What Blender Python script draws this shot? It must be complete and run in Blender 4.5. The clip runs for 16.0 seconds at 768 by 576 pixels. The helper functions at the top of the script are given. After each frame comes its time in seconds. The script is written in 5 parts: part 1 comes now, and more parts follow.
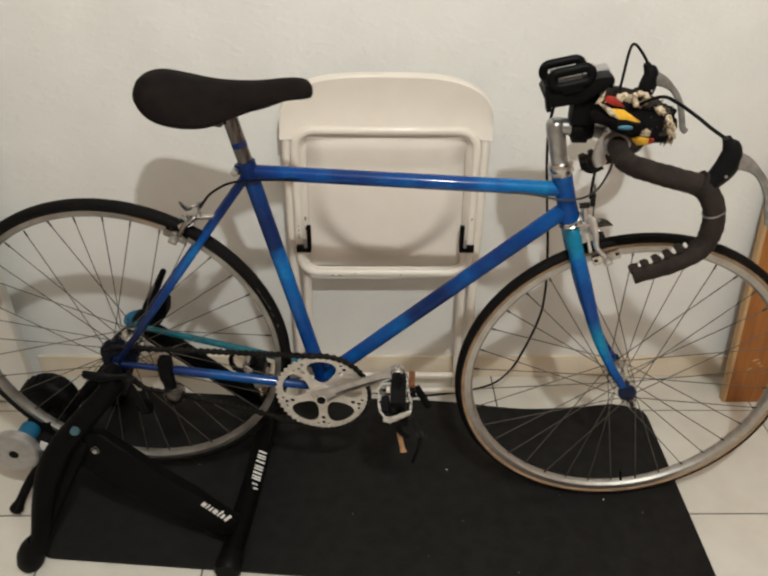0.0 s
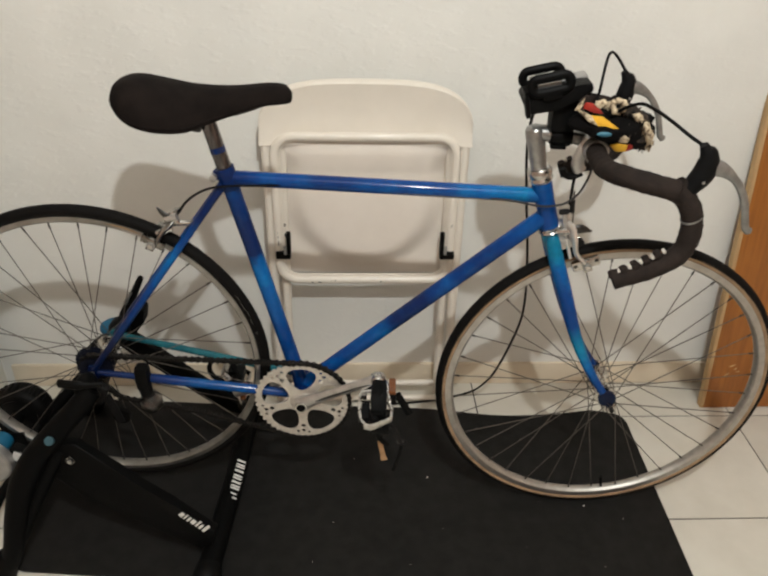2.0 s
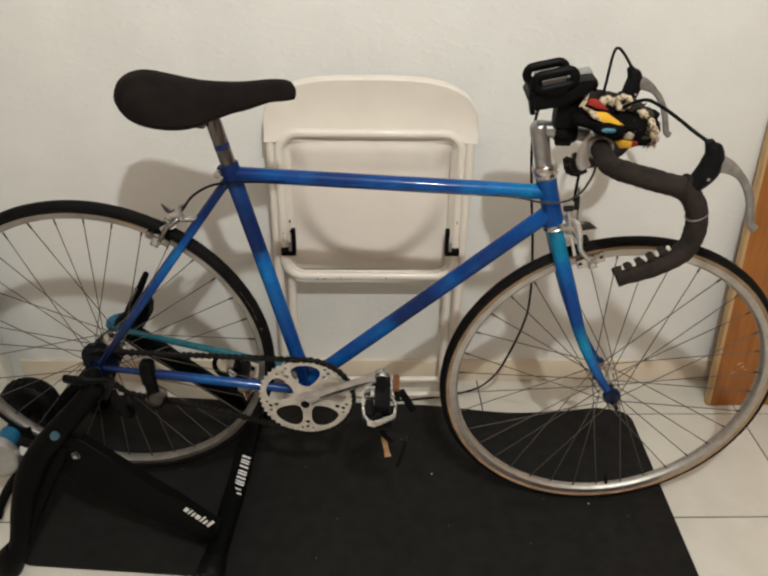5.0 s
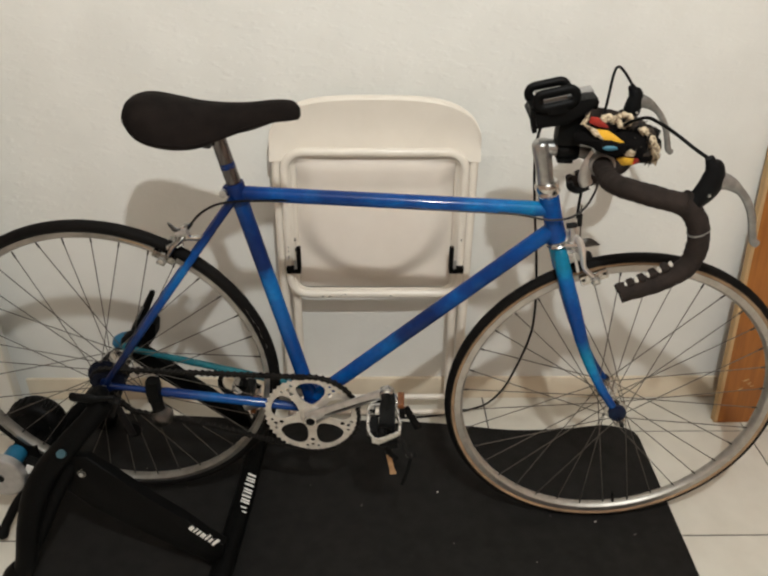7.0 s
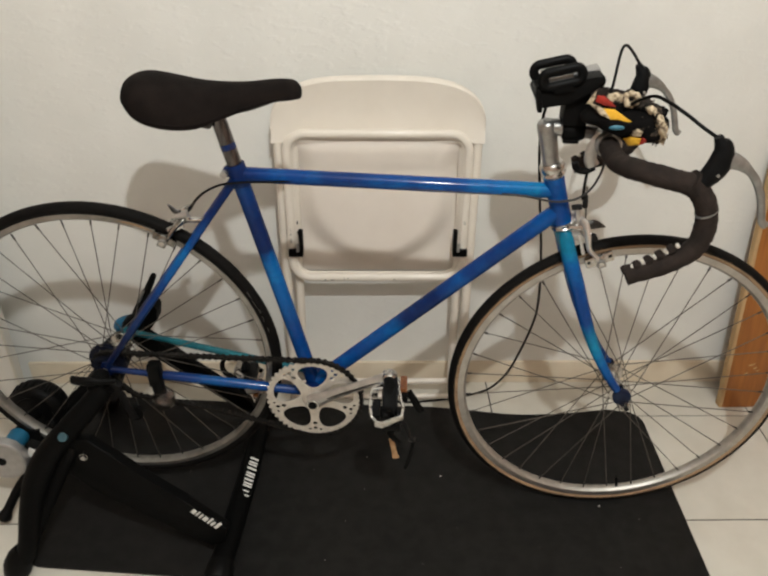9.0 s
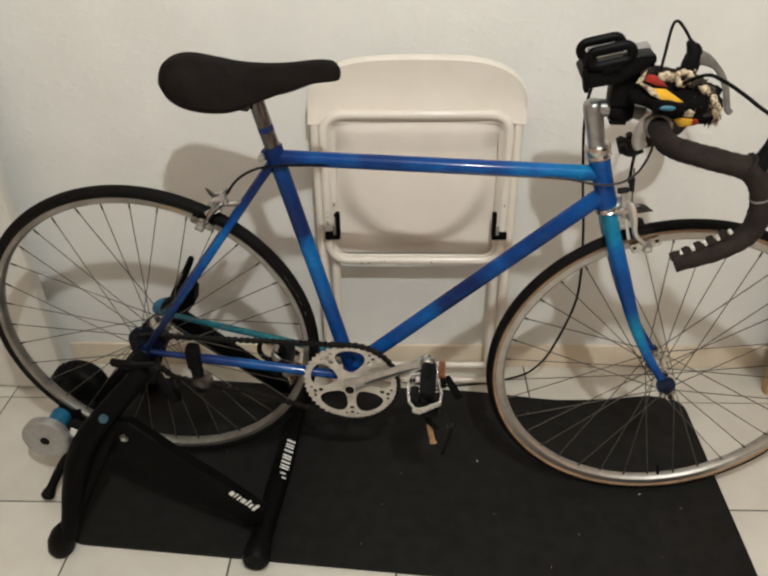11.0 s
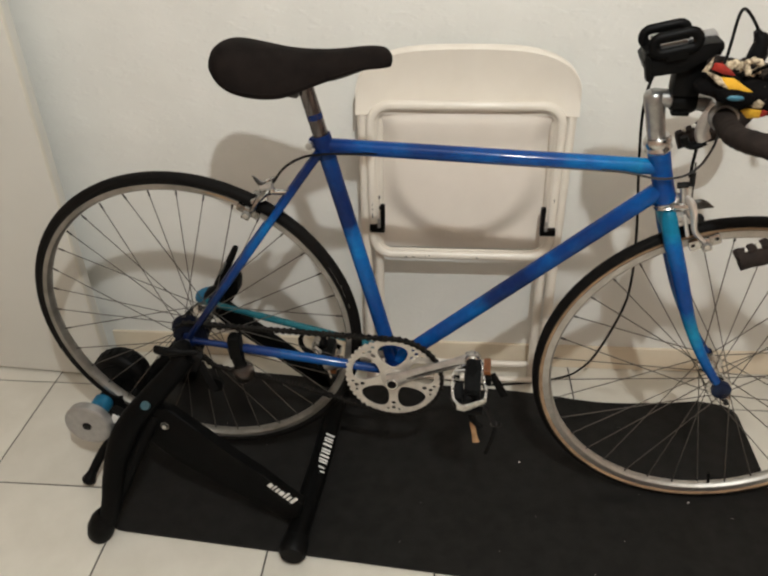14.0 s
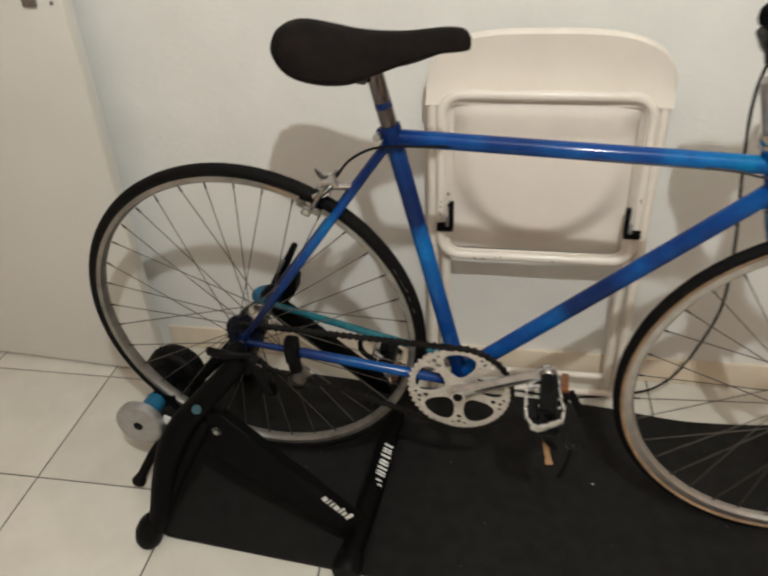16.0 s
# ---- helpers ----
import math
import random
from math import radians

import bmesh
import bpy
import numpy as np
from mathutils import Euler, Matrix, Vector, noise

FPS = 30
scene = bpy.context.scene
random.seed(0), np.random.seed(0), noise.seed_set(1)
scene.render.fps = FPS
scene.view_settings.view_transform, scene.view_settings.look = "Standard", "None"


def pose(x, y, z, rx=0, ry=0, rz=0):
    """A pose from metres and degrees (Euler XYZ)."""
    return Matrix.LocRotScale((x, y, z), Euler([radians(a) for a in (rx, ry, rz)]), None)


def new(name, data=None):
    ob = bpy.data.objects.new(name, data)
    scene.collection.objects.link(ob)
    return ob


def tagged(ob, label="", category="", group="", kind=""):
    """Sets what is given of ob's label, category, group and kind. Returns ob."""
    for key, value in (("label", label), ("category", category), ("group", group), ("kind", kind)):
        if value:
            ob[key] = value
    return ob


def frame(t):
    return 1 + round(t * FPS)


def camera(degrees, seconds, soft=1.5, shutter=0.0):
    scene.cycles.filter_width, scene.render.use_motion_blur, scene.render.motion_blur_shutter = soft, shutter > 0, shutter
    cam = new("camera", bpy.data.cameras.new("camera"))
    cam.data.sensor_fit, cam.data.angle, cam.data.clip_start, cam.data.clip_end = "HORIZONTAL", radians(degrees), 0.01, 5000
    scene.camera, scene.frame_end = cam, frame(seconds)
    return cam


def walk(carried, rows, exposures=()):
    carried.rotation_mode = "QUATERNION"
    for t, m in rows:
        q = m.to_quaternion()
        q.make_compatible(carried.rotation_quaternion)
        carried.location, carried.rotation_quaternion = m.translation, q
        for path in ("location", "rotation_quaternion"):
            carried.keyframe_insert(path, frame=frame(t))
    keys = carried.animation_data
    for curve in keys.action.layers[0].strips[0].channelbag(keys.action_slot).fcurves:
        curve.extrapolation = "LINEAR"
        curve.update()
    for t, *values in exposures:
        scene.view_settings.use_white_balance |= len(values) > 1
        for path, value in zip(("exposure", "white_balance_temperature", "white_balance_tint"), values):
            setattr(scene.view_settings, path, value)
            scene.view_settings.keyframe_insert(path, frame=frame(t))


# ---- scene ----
# The camera's path: seconds, place, then yaw, pitch and roll in degrees.
cam = camera(56.16, 16.0, soft=2.4, shutter=0.8)
PATH = [
    (0.0, 0.1046, -1.5139, 1.2777, -0.963, -32.682, -0.606),
    (0.5, 0.1055, -1.5087, 1.2726, -1.704, -32.926, -1.207),
    (1.0, 0.1068, -1.5065, 1.273, -2.225, -33.296, -1.365),
    (1.5, 0.1066, -1.5064, 1.2659, -2.64, -32.366, -1.738),
    (2.0, 0.1037, -1.5103, 1.2717, -2.859, -31.999, -1.524),
    (2.5, 0.1128, -1.5076, 1.2733, -3.479, -32.219, -1.369),
    (3.0, 0.1112, -1.5076, 1.2768, -1.683, -32.486, -1.128),
    (3.5, 0.1106, -1.5032, 1.2764, -1.947, -32.814, -1.21),
    (4.0, 0.1128, -1.5066, 1.2747, -2.089, -32.572, -1.134),
    (6.5, 0.1112, -1.5139, 1.2694, -1.977, -31.417, -1.394),
    (7.0, 0.1158, -1.5175, 1.2735, -1.431, -30.821, -0.682),
    (7.5, 0.1116, -1.5148, 1.2674, -1.181, -31.416, -0.762),
    (8.0, 0.1178, -1.5123, 1.2612, -1.845, -32.471, -1.457),
    (8.5, 0.1203, -1.5095, 1.2691, -1.239, -31.599, -0.238),
    (9.0, 0.1181, -1.5089, 1.2614, -1.089, -31.938, -0.536),
    (9.5, 0.1201, -1.503, 1.2597, -0.028, -32.033, -0.104),
    (10.0, 0.1082, -1.4938, 1.2623, 1.207, -33.253, 0.257),
    (12.5, 0.1064, -1.4834, 1.2521, 2.401, -33.962, 1.123),
    (13.0, 0.1013, -1.4792, 1.247, 3.013, -34.288, 1.16),
    (13.5, 0.0991, -1.4781, 1.2448, 3.963, -34.35, 1.426),
    (14.0, 0.0899, -1.4736, 1.2379, 5.464, -33.653, 1.39),
    (14.5, 0.0903, -1.4721, 1.2406, 5.532, -33.811, 1.523),
    (15.0, 0.0881, -1.4618, 1.2357, 6.073, -34.185, 1.872),
    (15.5, 0.0805, -1.4345, 1.2361, 8.009, -34.563, 2.229),
    (16.0, 0.0611, -1.3827, 1.1967, 10.914, -33.96, 2.895),
]
walk(cam, [(t, pose(x, y, z, 90 + pitch, 0, yaw) @ pose(0, 0, 0, 0, 0, -roll)) for t, x, y, z, yaw, pitch, roll in PATH])

# ---- world and lamp ----
world = bpy.data.worlds.new("world")
scene.world = world
world.use_nodes = True
world.node_tree.nodes["Background"].inputs[0].default_value = (0.02, 0.02, 0.02, 1)
world.node_tree.nodes["Background"].inputs[1].default_value = 0.2

LAMP = (0.289, -1.70, 2.135)
bulb = bpy.data.lights.new("ceiling_bulb", "POINT")
bulb.energy, bulb.color, bulb.shadow_soft_size = 92.0, (0.960, 0.992, 0.970), 0.025
new("ceiling_bulb", bulb).location = LAMP
scene.view_settings.exposure = 0.0


# ---- materials ----
def nodes_of(name):
    m = bpy.data.materials.new(name)
    m.use_nodes = True
    return m, m.node_tree.nodes, m.node_tree.links, m.node_tree.nodes["Principled BSDF"]


def noise_node(nt, ln, scale, detail=4.0, rough=0.55, stretch=None):
    tc, n = nt.new("ShaderNodeTexCoord"), nt.new("ShaderNodeTexNoise")
    n.inputs["Scale"].default_value, n.inputs["Detail"].default_value, n.inputs["Roughness"].default_value = scale, detail, rough
    if stretch:
        mp = nt.new("ShaderNodeMapping")
        mp.inputs["Scale"].default_value = stretch
        ln.new(tc.outputs["Object"], mp.inputs["Vector"])
        ln.new(mp.outputs["Vector"], n.inputs["Vector"])
    else:
        ln.new(tc.outputs["Object"], n.inputs["Vector"])
    return n


def surface(name, c1, c2=None, scale=20.0, rough=0.5, metal=0.0, spread=(0.35, 0.65), bump=0.0, bump_scale=200.0,
            rough2=None, stretch=None, coat=0.0, spec=0.5, vary=0.0, blotch=0.0, relief=0.002, flecks=False):
    """A worn surface: two colours mixed by noise, a second larger blotch noise, a bumped grain and uneven gloss."""
    m, nt, ln, b = nodes_of(name)
    c2 = c2 or tuple(x * 0.82 for x in c1)
    n = noise_node(nt, ln, scale, stretch=stretch)
    ramp = nt.new("ShaderNodeValToRGB")
    ramp.color_ramp.elements[0].position, ramp.color_ramp.elements[1].position = spread
    ramp.color_ramp.elements[0].color, ramp.color_ramp.elements[1].color = (*c2, 1), (*c1, 1)
    ln.new(n.outputs["Fac"], ramp.inputs["Fac"])
    colour = ramp.outputs["Color"]
    if blotch or vary:
        hsv = nt.new("ShaderNodeHueSaturation")
        ln.new(colour, hsv.inputs["Color"])
        mr = nt.new("ShaderNodeMapRange")
        if vary:
            src = nt.new("ShaderNodeObjectInfo").outputs["Random"]
        else:
            src = noise_node(nt, ln, scale * 0.13, 2.0).outputs["Fac"]
        a = vary or blotch
        mr.inputs["To Min"].default_value, mr.inputs["To Max"].default_value = 1 - a, 1 + a
        ln.new(src, mr.inputs["Value"])
        ln.new(mr.outputs["Result"], hsv.inputs["Value"])
        colour = hsv.outputs["Color"]
    ln.new(colour, b.inputs["Base Color"])
    b.inputs["Metallic"].default_value, b.inputs["Specular IOR Level"].default_value = metal, spec
    b.inputs["Coat Weight"].default_value, b.inputs["Coat Roughness"].default_value = coat, 0.12
    r = nt.new("ShaderNodeMapRange")
    r.inputs["To Min"].default_value, r.inputs["To Max"].default_value = rough, rough2 if rough2 is not None else min(1, rough * 1.35)
    ln.new(noise_node(nt, ln, scale * 2.3).outputs["Fac"], r.inputs["Value"])
    ln.new(r.outputs["Result"], b.inputs["Roughness"])
    if bump:
        bp = nt.new("ShaderNodeBump")
        bp.inputs["Strength"].default_value, bp.inputs["Distance"].default_value = bump, relief
        if flecks:  # sparse trowel flecks, wider than high
            mr = nt.new("ShaderNodeMapRange")
            mr.inputs["From Min"].default_value, mr.inputs["From Max"].default_value = 0.51, 0.74
            ln.new(noise_node(nt, ln, bump_scale, 3.0, 0.5, (1.0, 1.0, 2.0)).outputs["Fac"], mr.inputs["Value"])
            ln.new(mr.outputs["Result"], bp.inputs["Height"])
        else:
            ln.new(noise_node(nt, ln, bump_scale, 5.0).outputs["Fac"], bp.inputs["Height"])
        ln.new(bp.outputs["Normal"], b.inputs["Normal"])
    return m


def sprayed(name, stops):
    """Spray-can paint that fades along a tube: (place from 0 to 1, colour)."""
    m, nt, ln, b = nodes_of(name)
    at = nt.new("ShaderNodeAttribute")
    at.attribute_name = "along"
    add = nt.new("ShaderNodeMath")
    add.operation = "MULTIPLY_ADD"
    n = noise_node(nt, ln, 22.0, 3.0)
    ln.new(n.outputs["Fac"], add.inputs[0])
    add.inputs[1].default_value = 0.10
    sub = nt.new("ShaderNodeMath")
    sub.inputs[1].default_value = -0.05
    ln.new(at.outputs["Fac"], sub.inputs[0])
    ln.new(sub.outputs[0], add.inputs[2])
    ramp = nt.new("ShaderNodeValToRGB")
    els = ramp.color_ramp.elements
    while len(els) < len(stops):
        els.new(0.5)
    for e, (p, c) in zip(els, stops):
        e.position, e.color = p, (*c, 1)
    ln.new(add.outputs[0], ramp.inputs["Fac"])
    hsv = nt.new("ShaderNodeHueSaturation")
    mr = nt.new("ShaderNodeMapRange")
    mr.inputs["To Min"].default_value, mr.inputs["To Max"].default_value = 0.75, 1.2
    ln.new(noise_node(nt, ln, 90.0, 4.0).outputs["Fac"], mr.inputs["Value"])
    ln.new(mr.outputs["Result"], hsv.inputs["Value"])
    # drifts of lighter overspray
    drift = nt.new("ShaderNodeMapRange")
    drift.inputs["From Min"].default_value, drift.inputs["From Max"].default_value, drift.inputs["To Max"].default_value = 0.50, 0.72, 0.55
    ln.new(noise_node(nt, ln, 26.0, 3.0).outputs["Fac"], drift.inputs["Value"])
    mist = nt.new("ShaderNodeMix")
    mist.data_type = "RGBA"
    gain = nt.new("ShaderNodeHueSaturation")
    gain.inputs["Hue"].default_value, gain.inputs["Value"].default_value = 0.485, 1.55
    ln.new(ramp.outputs["Color"], gain.inputs["Color"])
    ln.new(drift.outputs["Result"], mist.inputs["Factor"])
    ln.new(ramp.outputs["Color"], mist.inputs["A"])
    ln.new(gain.outputs["Color"], mist.inputs["B"])
    ln.new(mist.outputs["Result"], hsv.inputs["Color"])
    ln.new(hsv.outputs["Color"], b.inputs["Base Color"])
    b.inputs["Roughness"].default_value, b.inputs["Coat Weight"].default_value, b.inputs["Coat Roughness"].default_value = 0.45, 0.42, 0.12
    b.inputs["Specular IOR Level"].default_value = 0.06
    bp = nt.new("ShaderNodeBump")
    bp.inputs["Strength"].default_value, bp.inputs["Distance"].default_value = 0.15, 0.0006
    ln.new(noise_node(nt, ln, 240.0, 3.0).outputs["Fac"], bp.inputs["Height"])
    ln.new(bp.outputs["Normal"], b.inputs["Normal"])
    return m


NAVY, BLUE, SKY, CYAN, TEAL = (0.0006, 0.0135, 0.084), (0.0005, 0.045, 0.215), (0.0006, 0.104, 0.350), (0.002, 0.20, 0.37), (0.012, 0.105, 0.140)
MIDNIGHT, DUSK = (0.001, 0.0065, 0.040), (0.0005, 0.027, 0.145)
M = dict(
    wall=surface("wall_paint", (0.79, 0.786, 0.748), (0.745, 0.741, 0.703), 7.0, 0.45, bump=0.42, bump_scale=44.0, relief=0.0012, flecks=True, blotch=0.02),
    # unseen walls: colour chosen to send warm bounced light into the shadows
    bounce_wall=surface("bounce_wall_tint", (0.76, 0.585, 0.485), (0.71, 0.54, 0.445), 5.0, 0.7),
    door=surface("door_paint", (0.67, 0.662, 0.615), (0.64, 0.632, 0.585), 4.0, 0.42, bump=0.08, bump_scale=60.0, blotch=0.02),
    door_edge=surface("door_edge_paint", (0.72, 0.69, 0.61), (0.68, 0.65, 0.57), 9.0, 0.5, blotch=0.05),
    # ceiling out of view, tinted warm to colour the light it bounces
    ceiling=surface("ceiling_bounce_tint", (0.68, 0.64, 0.59), (0.64, 0.60, 0.55), 3.0, 0.7),
    tile=surface("glazed_tile", (0.66, 0.63, 0.56), (0.60, 0.57, 0.50), 9.0, 0.22, rough2=0.4, bump=0.05, bump_scale=25.0, vary=0.04),
    grout=surface("grout", (0.11, 0.10, 0.088), (0.065, 0.06, 0.053), 30.0, 0.9, bump=0.3),
    skirting=surface("skirting_tile", (0.75, 0.66, 0.52), (0.69, 0.595, 0.46), 14.0, 0.3, blotch=0.05),
    mat=surface("mat_rubber", (0.0124, 0.0117, 0.0110), (0.0072, 0.0068, 0.0064), 30.0, 0.55, rough2=0.72, spec=0.17, bump=0.4, bump_scale=500.0, blotch=0.25),
    crumb=surface("crumb", (0.75, 0.72, 0.65), None, 50.0, 0.8),
    chair=surface("cream_enamel", (0.79, 0.732, 0.648), (0.75, 0.692, 0.608), 12.0, 0.36, coat=0.15, blotch=0.03, bump=0.04, bump_scale=120.0),
    chair_seat=surface("cream_seat", (0.81, 0.742, 0.668), (0.77, 0.702, 0.628), 10.0, 0.42, blotch=0.03),
    black=surface("black_plastic", (0.0032, 0.0031, 0.0031), (0.002, 0.002, 0.002), 40.0, 0.42, spec=0.10, bump=0.15, bump_scale=400.0),
    frame_black=surface("black_powder_coat", (0.0026, 0.0026, 0.0026), (0.0018, 0.0018, 0.0018), 40.0, 0.45, spec=0.07, bump=0.2, bump_scale=700.0),
    rubber=surface("tyre_rubber", (0.0050, 0.0042, 0.0038), (0.003, 0.0026, 0.0024), 60.0, 0.6, rough2=0.8, spec=0.12, bump=0.3, bump_scale=300.0),
    worn_rubber=surface("worn_tyre_wall", (0.0075, 0.0065, 0.0058), (0.004, 0.0036, 0.0032), 60.0, 0.55, spec=0.14, bump=0.2, bump_scale=300.0),
    gum=surface("gum_sidewall", (0.36, 0.235, 0.135), (0.23, 0.15, 0.09), 35.0, 0.6, blotch=0.2),
    polished=surface("polished_alloy", (0.86, 0.85, 0.83), (0.74, 0.73, 0.71), 60.0, 0.30, metal=0.9, rough2=0.42),
    alloy=surface("alloy", (0.55, 0.54, 0.52), (0.40, 0.39, 0.375), 45.0, 0.32, metal=0.88, rough2=0.5, blotch=0.1),
    rim=surface("rim_alloy", (0.52, 0.50, 0.465), (0.43, 0.41, 0.38), 60.0, 0.40, metal=0.92, rough2=0.54, blotch=0.1),
    worn_rim=surface("worn_rim_alloy", (0.36, 0.345, 0.32), (0.24, 0.23, 0.21), 25.0, 0.36, metal=0.85, rough2=0.5, blotch=0.12),
    chrome=surface("chrome", (0.64, 0.62, 0.59), (0.46, 0.44, 0.415), 90.0, 0.16, metal=1.0, rough2=0.32),
    post=surface("scratched_chrome", (0.215, 0.206, 0.208), (0.085, 0.08, 0.084), 130.0, 0.10, metal=1.0, rough2=0.22, stretch=(1.0, 1.0, 0.15)),
    stem_alloy=surface("satin_stem_alloy", (0.40, 0.395, 0.385), (0.30, 0.295, 0.285), 70.0, 0.26, metal=0.92, rough2=0.42, blotch=0.08),
    tarnished=surface("tarnished_alloy", (0.40, 0.385, 0.36), (0.13, 0.125, 0.115), 110.0, 0.16, metal=1.0, rough2=0.34, blotch=0.2),
    spoke=surface("spoke_steel", (0.19, 0.175, 0.155), (0.075, 0.068, 0.06), 120.0, 0.5, metal=0.8),
    ring=surface("chainring_alloy", (0.66, 0.62, 0.56), (0.55, 0.51, 0.455), 60.0, 0.42, metal=0.6, rough2=0.55, blotch=0.12),
    chain=surface("oily_chain", (0.011, 0.009, 0.0075), (0.004, 0.0035, 0.003), 200.0, 0.5, metal=0.4, spec=0.3),
    oversprayed=surface("oversprayed_steel", (0.0050, 0.0075, 0.020), (0.003, 0.004, 0.010), 90.0, 0.5, metal=0.2, spec=0.25, bump=0.3, bump_scale=300.0),
    greasy=surface("greasy_steel", (0.10, 0.095, 0.09), (0.03, 0.028, 0.026), 120.0, 0.4, metal=0.8),
    sooty=surface("oily_sprocket_steel", (0.014, 0.013, 0.013), (0.005, 0.005, 0.005), 150.0, 0.5, metal=0.3, spec=0.25),
    leather=surface("saddle_suede", (0.0120, 0.0086, 0.0074), (0.0062, 0.0045, 0.0039), 28.0, 0.85, bump=0.35, bump_scale=320.0, blotch=0.25, spec=0.12),
    tape=surface("bar_tape", (0.0265, 0.0186, 0.0152), (0.0155, 0.0112, 0.0094), 40.0, 0.75, bump=0.6, bump_scale=300.0, blotch=0.2, spec=0.2),
    chip=surface("bare_cork", (0.72, 0.70, 0.64), (0.5, 0.46, 0.4), 90.0, 0.6),
    hood=surface("hood_rubber", (0.0050, 0.0054, 0.0058), (0.003, 0.003, 0.0033), 50.0, 0.42, spec=0.12, bump=0.1),
    lever=surface("lever_alloy", (0.36, 0.36, 0.35), (0.26, 0.26, 0.255), 60.0, 0.38, metal=0.85),
    lever_dark=surface("grey_cable_housing", (0.030, 0.030, 0.032), (0.018, 0.018, 0.02), 60.0, 0.45),
    amber=surface("amber_reflector", (0.21, 0.075, 0.022), (0.11, 0.036, 0.012), 120.0, 0.25),
    strap=surface("tan_strap", (0.45, 0.27, 0.14), (0.33, 0.19, 0.09), 80.0, 0.6),
    wood=surface("stained_wood", (0.35, 0.122, 0.017), (0.255, 0.085, 0.011), 14.0, 0.33, stretch=(5.0, 5.0, 0.45), bump=0.08, bump_scale=90.0, blotch=0.12, coat=0.2),
    raw_wood=surface("raw_wood_edge", (0.52, 0.35, 0.175), (0.42, 0.265, 0.125), 20.0, 0.6, stretch=(4.0, 4.0, 0.4), bump=0.1),
    fly=surface("flywheel_steel", (0.44, 0.435, 0.43), (0.37, 0.365, 0.36), 60.0, 0.38, metal=0.8),
    teal=surface("teal_plastic", (0.006, 0.125, 0.235), (0.005, 0.090, 0.175), 40.0, 0.4),
    badge=surface("pale_teal_badge", (0.055, 0.19, 0.27), (0.04, 0.15, 0.22), 40.0, 0.4),
    dull_badge=surface("dull_blue_badge", (0.030, 0.085, 0.110), (0.022, 0.065, 0.085), 40.0, 0.4),
    white=surface("white_print", (0.78, 0.77, 0.74), (0.70, 0.69, 0.66), 60.0, 0.5),
    cloth_black=surface("black_cloth", (0.0055, 0.0048, 0.0046), (0.003, 0.0027, 0.0026), 60.0, 0.85, spec=0.1, bump=0.4, bump_scale=500.0),
    cloth_yellow=surface("yellow_cloth", (0.75, 0.42, 0.03), (0.62, 0.32, 0.02), 60.0, 0.8, bump=0.3, bump_scale=500.0),
    cloth_red=surface("red_cloth", (0.36, 0.022, 0.010), (0.20, 0.012, 0.006), 60.0, 0.8, bump=0.3, bump_scale=500.0),
    cream_fur=surface("cream_tuft", (0.62, 0.51, 0.35), (0.12, 0.08, 0.05), 130.0, 0.85, spread=(0.38, 0.58), bump=0.6, bump_scale=250.0),
    brown_fur=surface("brown_tuft", (0.07, 0.048, 0.03), (0.012, 0.009, 0.007), 70.0, 0.9, bump=0.6, bump_scale=250.0),
    knob=surface("brass_grey", (0.30, 0.28, 0.26), (0.2, 0.19, 0.18), 60.0, 0.35, metal=0.9),
    navy=sprayed("navy_paint", [(0.0, NAVY), (1.0, NAVY)]),
    end_paint=sprayed("fork_end_paint", [(0.0, (0.001, 0.006, 0.028)), (1.0, (0.001, 0.006, 0.028))]),
    midnight=sprayed("midnight_paint", [(0.0, MIDNIGHT), (1.0, NAVY)]),
    top_tube=sprayed("top_tube_paint", [(0.0, NAVY), (0.05, DUSK), (0.12, BLUE), (0.22, BLUE), (0.30, DUSK), (0.37, DUSK), (0.46, BLUE), (0.68, BLUE), (0.84, SKY), (0.94, (0.0012, 0.150, 0.365)), (1.0, BLUE)]),
    seat_tube=sprayed("seat_tube_paint", [(0.0, NAVY), (0.08, DUSK), (0.18, BLUE), (0.32, BLUE), (0.44, (0.0006, 0.078, 0.29)), (0.62, SKY), (0.665, NAVY), (0.80, NAVY), (0.90, DUSK), (1.0, DUSK)]),
    down_tube=sprayed("down_tube_paint", [(0.0, BLUE), (0.12, BLUE), (0.22, BLUE), (0.35, (0.0005, 0.066, 0.262)), (0.43, NAVY), (0.54, NAVY), (0.63, BLUE), (0.72, DUSK), (0.80, DUSK), (0.88, BLUE), (0.95, (0.0005, 0.066, 0.262)), (1.0, BLUE)]),
    head_tube=sprayed("head_tube_paint", [(0.0, BLUE), (0.5, BLUE), (1.0, BLUE)]),
    fork=sprayed("fork_paint", [(0.0, (0.004, 0.135, 0.235)), (0.07, (0.003, 0.155, 0.285)), (0.15, SKY), (0.30, BLUE), (0.50, BLUE), (0.62, CYAN), (0.76, SKY), (0.90, BLUE), (1.0, BLUE)]),
    crown=sprayed("fork_crown_paint", [(0.0, (0.004, 0.135, 0.235)), (1.0, (0.004, 0.125, 0.225))]),
    stay=sprayed("seat_stay_paint", [(0.0, NAVY), (0.15, NAVY), (0.28, BLUE), (0.40, SKY), (0.52, BLUE), (0.62, DUSK), (0.72, NAVY), (0.86, MIDNIGHT), (1.0, MIDNIGHT)]),
